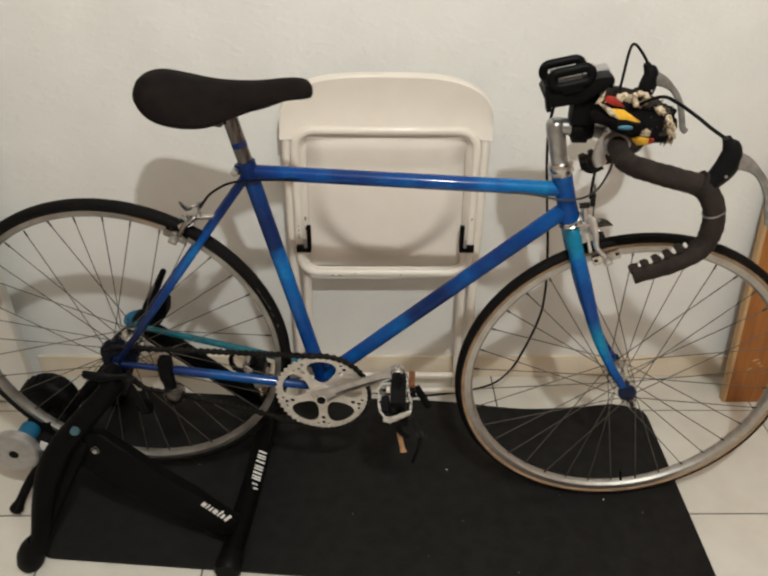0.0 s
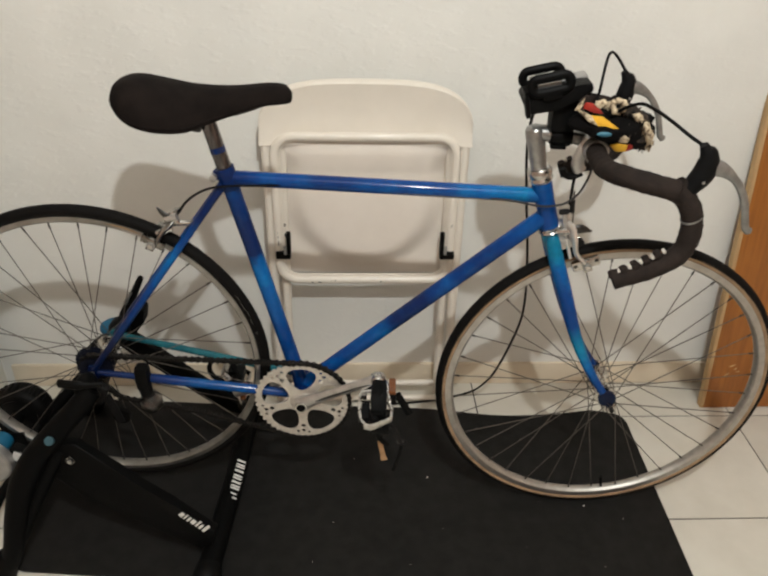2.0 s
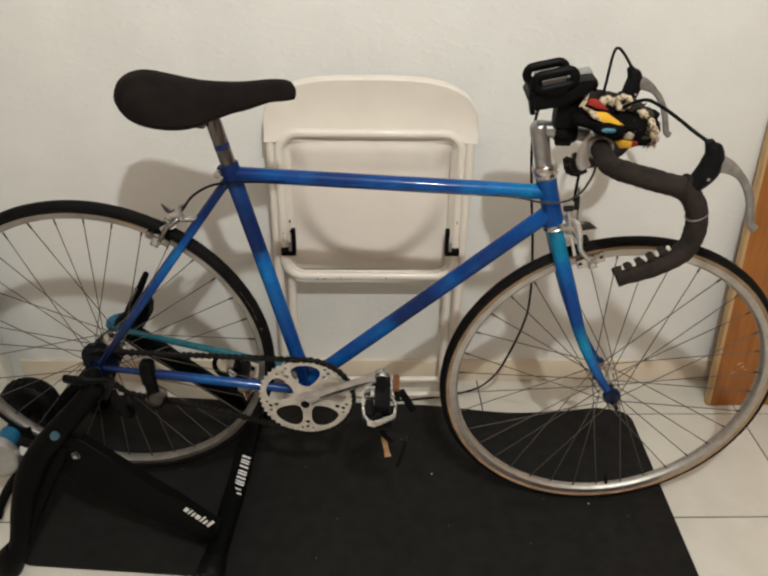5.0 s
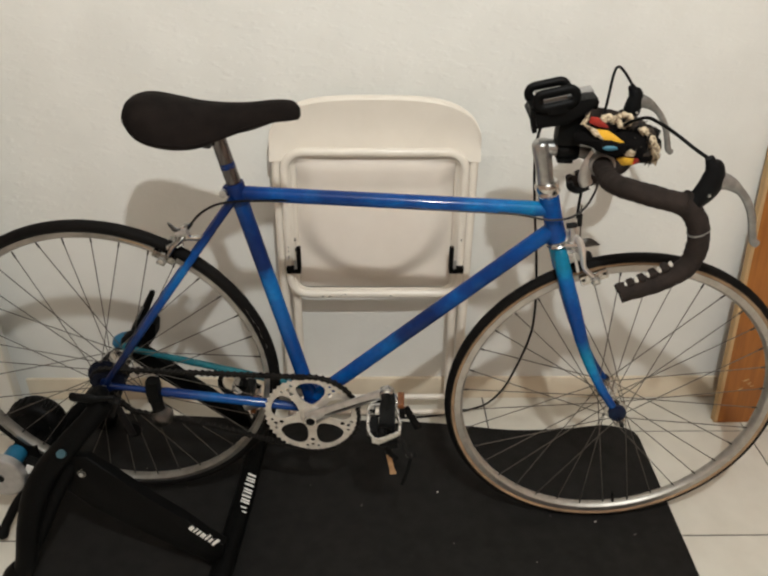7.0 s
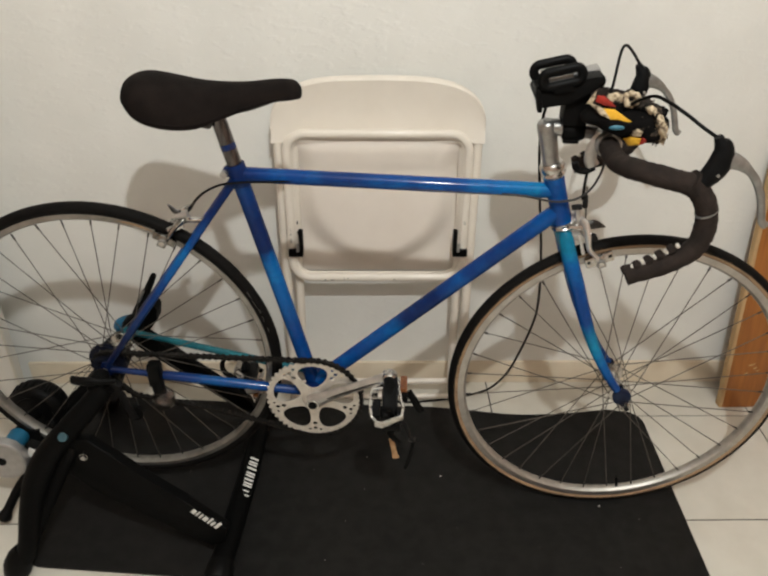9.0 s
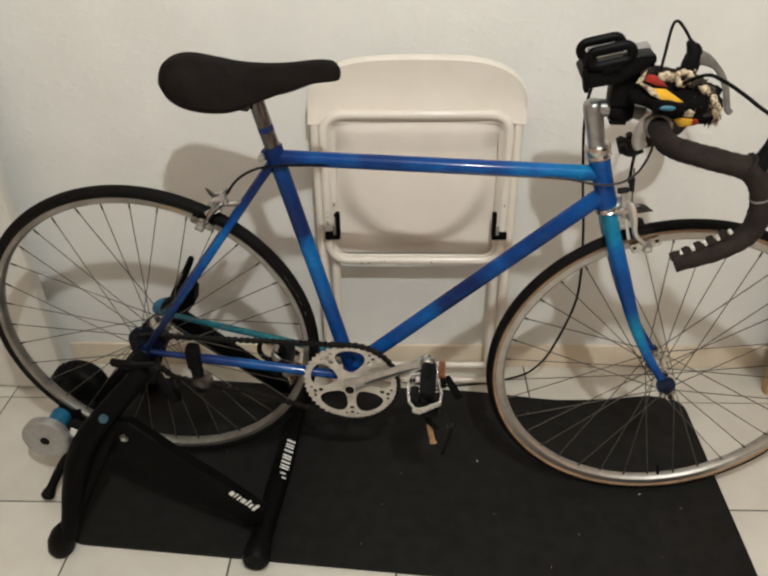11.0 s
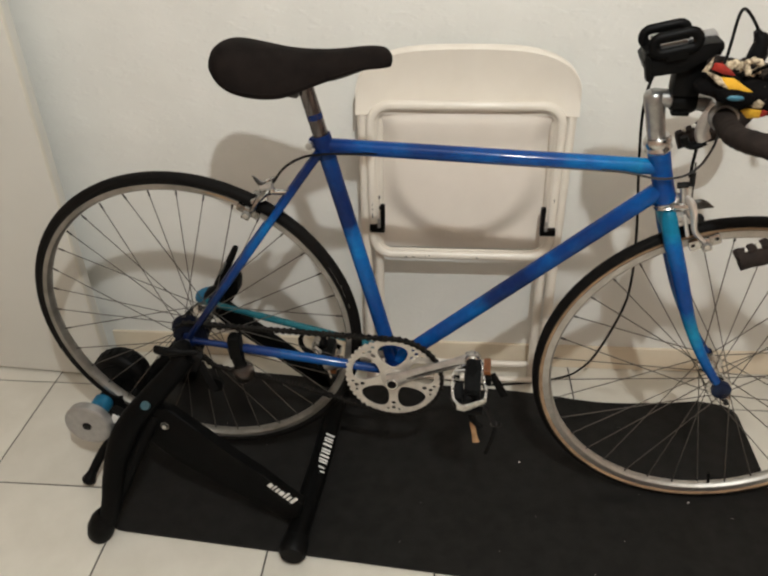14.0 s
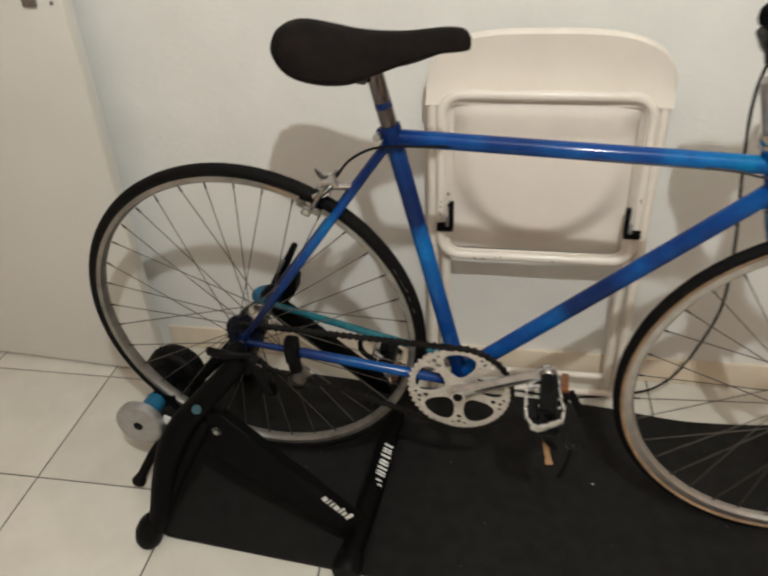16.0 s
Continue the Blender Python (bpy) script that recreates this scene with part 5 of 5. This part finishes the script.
            part("clamp_lever", tube(B(), curve_pts([P(-0.402, -0.125, 0.382), P(-0.375, -0.125, 0.430), P(-0.348, -0.125, 0.482), P(-0.344, -0.125, 0.490)], 4), [0.009, 0.010, 0.010, 0.0095, 0.0085, 0.008, 0.0075, 0.007, 0.0065, 0.006, 0.005, 0.004, 0.002], 10), M["black"], cl, "long black clamp handle")
            part("lever_rib", tube(B(), [P(-0.384, -0.112, 0.428), P(-0.368, -0.112, 0.456)], [0.004, 0.0035], 8), M["lever"], cl, "worn grey lever rib")
            cbm = B()
            slab(cbm, [(-0.386, 0.356), (-0.366, 0.362), (-0.348, 0.386), (-0.343, 0.414), (-0.350, 0.430), (-0.372, 0.426), (-0.392, 0.396), (-0.396, 0.370)], -0.018, 0.018, Matrix.Translation(P(0, -0.12, 0)) @ Matrix.Rotation(radians(90), 4, "X"))
            bmesh.ops.bevel(cbm, geom=list(cbm.edges), offset=0.004, segments=2, affect="EDGES", profile=0.6)
            part("clamp_body", cbm, M["frame_black"], cl)
    cross = part("cross_tube", tube(B(), [P(-0.171, 0.26, 0.036), P(-0.167, 0.15, 0.038), P(-0.163, 0.0, 0.038), P(-0.167, -0.15, 0.038), P(-0.171, -0.26, 0.036)], 0.0225, 18), M["frame_black"], t, "black cross tube on the floor")
    for s in (1, -1):
        part("rubber_foot", tube(B(), [P(-0.170, 0.226 * s, 0.036), P(-0.170, 0.238 * s, 0.0335), P(-0.170, 0.262 * s, 0.0335), P(-0.170, 0.270 * s, 0.0335)], [0.0245, 0.0275, 0.0275, 0.022], 20), M["black"], cross, "black rubber foot")
    for w, run, wide, off in ((0.074, 0.004, 0.010, 0.004), (0.062, 0.004, 0.013, 0.0), (0.044, 0.011, 0.020, 0.0), (0.030, 0.006, 0.021, 0.0), (0.015, 0.012, 0.020, 0.0), (-0.003, 0.006, 0.021, 0.0), (-0.018, 0.011, 0.020, 0.0), (-0.033, 0.006, 0.020, 0.0)):
        lb = B()
        for k in ((-1, 1) if run > 0.008 else (0,)):
            thin = run * 0.36 if k else run * 0.8
            box(lb, (wide, thin, 0.001), (0, 0, 0), 0.0, Matrix.Translation(P(-0.153, w, 0.0594)) @ Matrix.Rotation(radians(12), 4, "Y") @ Matrix.Translation((off, k * run * 0.32, 0)) @ Matrix.Rotation(radians(-14), 4, "Z"))
        part("print_mark", lb, M["white"], cross, "plain white printed bar")
    # resistance unit
    c = Vector((-0.654, 0, 0.149))
    roller = part("roller", tube(B(), [P(c.x, -0.06, c.z), P(c.x, 0.012, c.z)], 0.0165, 20), M["frame_black"], t, "dark roller under the tyre")
    part("roller_sleeve", tube(B(), [P(c.x, 0.010, c.z), P(c.x, 0.066, c.z)], [0.0215, 0.0215], 24), M["teal"], roller, "teal plastic sleeve")
    fl = part("flywheel", lathe(B(), [(0.0, 0.013), (0.046, 0.013), (0.0505, 0.009), (0.0515, 0.0), (0.0510, -0.009), (0.0485, -0.0115), (0.044, -0.0120), (0.042, -0.0112), (0.0, -0.0125)], 56, P(c.x, 0.077, c.z)), M["fly"], t, "round silver flywheel disc")
    # black disc on the face, painted as the shade inside a bore
    rod("flywheel_bore", P(c.x, 0.0890, c.z), P(c.x, 0.0903, c.z), 0.0100, M["black"], fl, "dark disc painted as the bore's shade", 20)
    drum = part("brake_drum", lathe(B(), [(r * 1.12, y) for r, y in ((0.0, 0.034), (0.030, 0.033), (0.044, 0.029), (0.053, 0.021), (0.057, 0.010), (0.057, -0.014), (0.054, -0.022), (0.047, -0.028), (0.040, -0.030), (0.037, -0.0265), (0.030, -0.0265), (0.026, -0.030), (0.0, -0.031))], 48, P(c.x, -0.090, c.z)), M["black"], t, "black finned magnetic brake drum")
    for k in range(24):
        a = 2 * math.pi * k / 24
        fb = B()
        box(fb, (0.005, 0.026, 0.0075), (0, 0, 0), 0.002, Matrix.Translation(P(c.x + 0.0640 * math.cos(a), -0.088, c.z + 0.0640 * math.sin(a))) @ Matrix.Rotation(-a, 4, "Y"))
        part("fin", fb, M["black"], drum)
    yoke = part("yoke", tube(B(), curve_pts([P(-0.475, -0.165, 0.265), P(-0.55, -0.13, 0.18), P(-0.62, -0.07, 0.118), P(-0.612, 0.045, 0.108), P(-0.55, 0.11, 0.165), P(-0.495, 0.165, 0.240)], 5), 0.014, 12), M["frame_black"], t, "black yoke carrying the roller")
    part("roller_bracket", box(B(), (0.05, 0.012, 0.07), P(c.x + 0.020, 0.004, c.z - 0.02), 0.006), M["black"], yoke)
    part("label_plate", box(B(), (0.018, 0.002, 0.024), (0, 0, 0), 0.0, Matrix.Translation(P(-0.596, 0.070, 0.158)) @ Matrix.Rotation(radians(25), 4, "Y")), M["white"], yoke, "small white sticker")
    part("label_block", box(B(), (0.030, 0.020, 0.036), (0, 0, 0), 0.003, Matrix.Translation(P(-0.596, 0.058, 0.158)) @ Matrix.Rotation(radians(25), 4, "Y")), M["black"], yoke)
    part("tension_lever", tube(B(), curve_pts([P(-0.600, 0.055, 0.12), P(-0.636, 0.085, 0.076), P(-0.656, 0.118, 0.038), P(-0.666, 0.132, 0.019)], 5), [0.010] * 11 + [0.012, 0.0135, 0.0145, 0.0145, 0.011], 12), M["black"], yoke, "black tension lever")
    return t


# ---- folding chair ----
def make_chair():
    lean = math.atan2(0.026, 0.85)
    ch = thing("folding_chair", "cream enamelled metal folding chair leaning folded on the wall", "chair",
               Matrix.Translation((0.132, -0.050, 0.0)) @ Matrix.Rotation(-lean, 4, "X"))
    # back legs that carry the backrest
    for s in (-1, 1):
        e = 0.2145 * s - 0.0015
        part("frame_leg", tube(B(), [(e, 0, 0.012), (e, 0, 0.35), (e + 0.0005 * s, 0, 0.60), (e + 0.001 * s, 0.0, 0.722)], 0.011, 14), M["chair"], ch, "cream steel leg tube")
        part("rubber_tip", tube(B(), [(e, 0, 0.0), (e, 0, 0.03)], 0.013, 12), M["chair_seat"], ch)
        part("seat_leg", tube(B(), curve_pts([(0.192 * s, 0.012, 0.02), (0.190 * s, 0.012, 0.2), (0.188 * s, 0.010, 0.42), (0.186 * s, 0.008, 0.60), (0.183 * s, 0.006, 0.70)], 4), 0.0105, 12), M["chair"], ch, "cream steel inner leg")
    rod("stretcher", (-0.192, 0.012, 0.056), (0.192, 0.012, 0.056), 0.008, M["chair"], ch, "cream steel cross bar")
    rod("stretcher", (-0.208, 0.0, 0.016), (0.208, 0.0, 0.016), 0.0075, M["chair"], ch, "cream steel cross bar")
    # pressed backrest: a curved sheet with rounded upper corners
    bm = B()
    n, m = 40, 40
    front, back = [], []
    for j in range(m + 1):
        t = j / m
        rf, rb = [], []
        for i in range(n + 1):
            x = math.sin(math.pi / 2 * (-1 + 2 * i / n))
            ax = abs(x)
            top = 0.764 + 0.084 * math.sqrt(max(0.0, 1 - ax ** 4.0)) - 0.006 * ax * ax
            z = 0.710 + (top - 0.710) * t
            wide = 0.2290 - 0.002 * t
            bulge = 0.010 * (1 - x * x) + 0.009 * math.sin(math.pi * t) * (1 - 0.5 * ax)
            edge = 0.008 * (max(0, t - 0.95) / 0.05) ** 1.5 * (1 - 0.6 * ax ** 6)
            rf.append(bm.verts.new((wide * x - 0.0015, -0.014 + bulge + edge, z)))
            rb.append(bm.verts.new((wide * x - 0.0015, 0.010 + bulge * 0.4, z)))
        front.append(rf)
        back.append(rb)
    for g in (front, back):
        for a, b in zip(g, g[1:]):
            for i in range(n):
                bm.faces.new((a[i], a[i + 1], b[i + 1], b[i]))
    rim = front[0] + [r[-1] for r in front[1:]] + front[-1][-2::-1] + [r[0] for r in front[-2:0:-1]]
    rimb = back[0] + [r[-1] for r in back[1:]] + back[-1][-2::-1] + [r[0] for r in back[-2:0:-1]]
    for i in range(len(rim)):
        k = (i + 1) % len(rim)
        bm.faces.new((rim[i], rim[k], rimb[k], rimb[i]))
    part("backrest", bm, M["chair"], ch, "cream pressed steel backrest with rounded top")
    # seat frame: a rounded loop of tube, folded flat
    def loop(w, z0, z1, r, y):
        pts = []
        for cx, cz, a0 in ((w - r, z1 - r, 0), (-w + r, z1 - r, 90), (-w + r, z0 + r, 180), (w - r, z0 + r, 270)):
            for k in range(7):
                a = radians(a0 + 15 * k)
                pts.append((cx + r * math.cos(a) - 0.0020, y, cz + r * math.sin(a)))
        return pts
    lp = loop(0.1970, 0.3830, 0.7315, 0.042, -0.014)
    sf = part("seat_frame", tube(B(), lp + [lp[0]], 0.0100, 18, caps=False, squash=0.9), M["chair"], ch, "cream steel seat frame loop")
    lp = loop(0.1873, 0.3940, 0.7205, 0.034, -0.010)
    part("seat_rim", tube(B(), lp + [lp[0]], 0.0036, 8, caps=False), M["chair"], sf, "rolled inner edge of the seat")
    # dished seat pan
    bm = B()
    grid = []
    for j in range(37):
        row = []
        for i in range(29):
            x, z = -0.190 + 0.380 * i / 28, 0.385 + 0.339 * j / 36
            r = math.hypot(x / 0.186, (z - 0.583) / 0.186)
            q = max(0.0, min(1.0, (r - 0.72) / 0.28))
            dish = 0.024 * (1 - q * q * (3 - 2 * q))
            if z > 0.583:
                q = max(0.0, min(1.0, (abs(x) / 0.186 - 0.72) / 0.28))
                dish = 0.024 * (1 - q * q * (3 - 2 * q)) * (1 - max(0.0, min(1.0, (z - 0.66) / 0.06)))
            q = max(0.0, min(1.0, (z - 0.645) / 0.06))
            row.append(bm.verts.new((x - 0.003, 0.021 - dish - 0.022 * q * q * (3 - 2 * q), z)))
        grid.append(row)
    for a, b in zip(grid, grid[1:]):
        for i in range(28):
            bm.faces.new((a[i], a[i + 1], b[i + 1], b[i]))
    got = bmesh.ops.extrude_face_region(bm, geom=list(bm.faces))
    bmesh.ops.translate(bm, verts=[v for v in got["geom"] if isinstance(v, bmesh.types.BMVert)], vec=(0, 0.004, 0))
    part("seat", bm, M["chair_seat"], ch, "cream dished seat pan")
    rnd = random.Random(8)
    for k in range(11):
        if k < 5:
            x, z = rnd.uniform(-0.13, 0.13), 0.3820 + rnd.uniform(-0.003, 0.003)
        else:
            x, z = rnd.choice((-1, 1)) * 0.1970 - 0.002, rnd.uniform(0.44, 0.56)
        cb = B()
        w, h = rnd.uniform(0.002, 0.008), rnd.uniform(0.0012, 0.0026)
        box(cb, (w, 0.0006, h) if k < 5 else (h, 0.0006, w), (x, -0.0228 if k < 5 else -0.0232, z))
        part("paint_chip", cb, M["greasy"], sf, "small dark chip in the paint")
    for s in (-1, 1):
        lb = B()
        off = -0.0045 if s < 0 else 0.003
        box(lb, (0.010, 0.012, 0.056), (0.1715 * s + off, -0.025, 0.484), 0.002)
        box(lb, (0.034, 0.014, 0.017), (0.1845 * s + off, -0.025, 0.454), 0.003)
        hc = part("hinge_catch", lb, M["black"], ch, "black plastic hinge catch")
        part("worn_patch", box(B(), (0.007, 0.002, 0.022), (0.1795 * s + off, -0.0312, 0.469), 0.0008), M["fly"], hc, "bare metal patch on the catch")
        for z in (0.496, 0.521):
            rod("rivet", (0.186 * s, -0.004, z), (0.186 * s, -0.009, z), 0.0035, M["greasy"], ch, "", 8)
    return ch


# ---- wooden board ----
def make_board():
    lean = math.atan2(0.10, 0.83)
    b = thing("wooden_board", "orange-brown stained wooden board leaning on the wall", "board", Matrix.Translation((1.025, -0.081, 0.0)) @ Matrix.Rotation(radians(-0.8), 4, "Y") @ Matrix.Rotation(-lean, 4, "X"))
    part("panel", box(B(), (0.496, 0.020, 0.850), (0.2605, 0.010, 0.425), 0.002), M["wood"], b)
    part("edge_strip", box(B(), (0.009, 0.022, 0.850), (0.0085, 0.011, 0.425), 0.002), M["raw_wood"], b, "pale raw wood edge strip")
    rnd = random.Random(21)
    for x, z in ((0.074, 0.120), (0.053, 0.103), (0.064, 0.130), (0.082, 0.112), (0.15, 0.31), (0.11, 0.52)):
        sb = B()
        w, h = rnd.uniform(0.004, 0.011), rnd.uniform(0.002, 0.005)
        slab(sb, [(-w, -h * 0.3), (-w * 0.2, -h), (w * 0.8, -h * 0.2), (w, h * 0.6), (0, h * 0.4)], -0.0006, 0.0004, Matrix.Translation((x, 0, z)) @ Matrix.Rotation(radians(90), 4, "X") @ Matrix.Rotation(rnd.uniform(-0.2, 0.6), 4, "Z"))
        part("scuff", sb, M["raw_wood"], b, "pale scuff where the stain is chipped")
    part("back_frame", box(B(), (0.45, 0.010, 0.06), (0.27, 0.0255, 0.60), 0.002), M["raw_wood"], b)
    return b


# ---- cable ----
def make_cable():
    pts = curve_pts([(0.430, -0.345, 0.905), (0.418, -0.30, 0.878), (0.428, -0.24, 0.79), (0.452, -0.20, 0.657), (0.471, -0.19, 0.540), (0.487, -0.17, 0.408), (0.486, -0.15, 0.31),
                     (0.459, -0.11, 0.158), (0.434, -0.06, 0.06), (0.400, -0.032, 0.012), (0.330, -0.044, 0.004), (0.262, -0.056, 0.004), (0.20, -0.060, 0.004), (0.10, -0.045, 0.004), (0.02, -0.02, 0.004)], 7)
    return tagged(part("power_cable", tube(B(), pts, 0.0027, 8), M["black"]), "thin black cable hanging from the bars to the floor", "cable")


def make_crumbs():
    bm = B()
    rnd = random.Random(3)
    for x, y in ((0.276, -0.323), (0.622, -0.414), (-0.02, -0.30), (0.06, -0.45), (0.30, -0.47), (0.47, -0.52), (-0.28, -0.45), (0.1, -0.36), (0.52, -0.2), (0.70, -0.45), (-0.33, -0.35), (0.22, -0.56), (0.4, -0.6), (0.02, -0.55)):
        s = 0.0022 if (x, y) in ((0.276, -0.323), (0.622, -0.414)) else rnd.uniform(0.0005, 0.0009)
        bmesh.ops.create_icosphere(bm, subdivisions=1, radius=s, matrix=Matrix.Translation((x, y, 0.006 + s * 0.6)) @ Matrix.Diagonal((1.2, 0.9, 0.7, 1)))
    for _ in range(10):
        x, y, s = rnd.uniform(-0.5, 0.78), rnd.uniform(-0.62, -0.12), rnd.uniform(0.0004, 0.0007)
        if (y < -0.556 + (x + 0.607) * -0.082 + 0.02) or y > -0.13:
            continue
        bmesh.ops.create_icosphere(bm, subdivisions=1, radius=s, matrix=Matrix.Translation((x, y, 0.006 + s * 0.6)) @ Matrix.Diagonal((1.3, 0.9, 0.7, 1)))
    return tagged(part("crumbs", bm, M["crumb"]), "tiny pale crumbs scattered on the mat", "crumbs", kind="stuff")


make_mat()
make_chair()
make_board()
make_trainer()
make_bike()
make_holder()
make_clip_lamp()
make_ornament()
make_cable()
make_crumbs()


# ---- floor tiles, each a piece of the floor ----
def tile_mesh(w, d):
    bm = B()
    j = 0.0040
    hw, hd = w / 2 - j / 2, d / 2 - j / 2
    slab(bm, [(-hw, -hd), (hw, -hd), (hw, hd), (-hw, hd)], -0.006, -0.0012)
    top = max(bm.faces, key=lambda f: f.calc_center_median().z)
    got = bmesh.ops.inset_region(bm, faces=[top], thickness=0.0016, depth=0.0012)
    return mesh_of("tile", bm, M["tile"])


WHOLE, STRIP = tile_mesh(TS, TS), tile_mesh(TS, WALL_Y - TY)
for i in range(-6, 12):
    x = TX + TS * (i + 0.5)
    if not LEFT_X - 0.1 < x < RIGHT_X + 0.1:
        continue
    for j in range(-1, 14):
        o = new("tile", STRIP if j < 0 else WHOLE)
        o.location = (x, (TY + WALL_Y) / 2 if j < 0 else TY - TS * (j + 0.5), 0)
        o.parent = floor
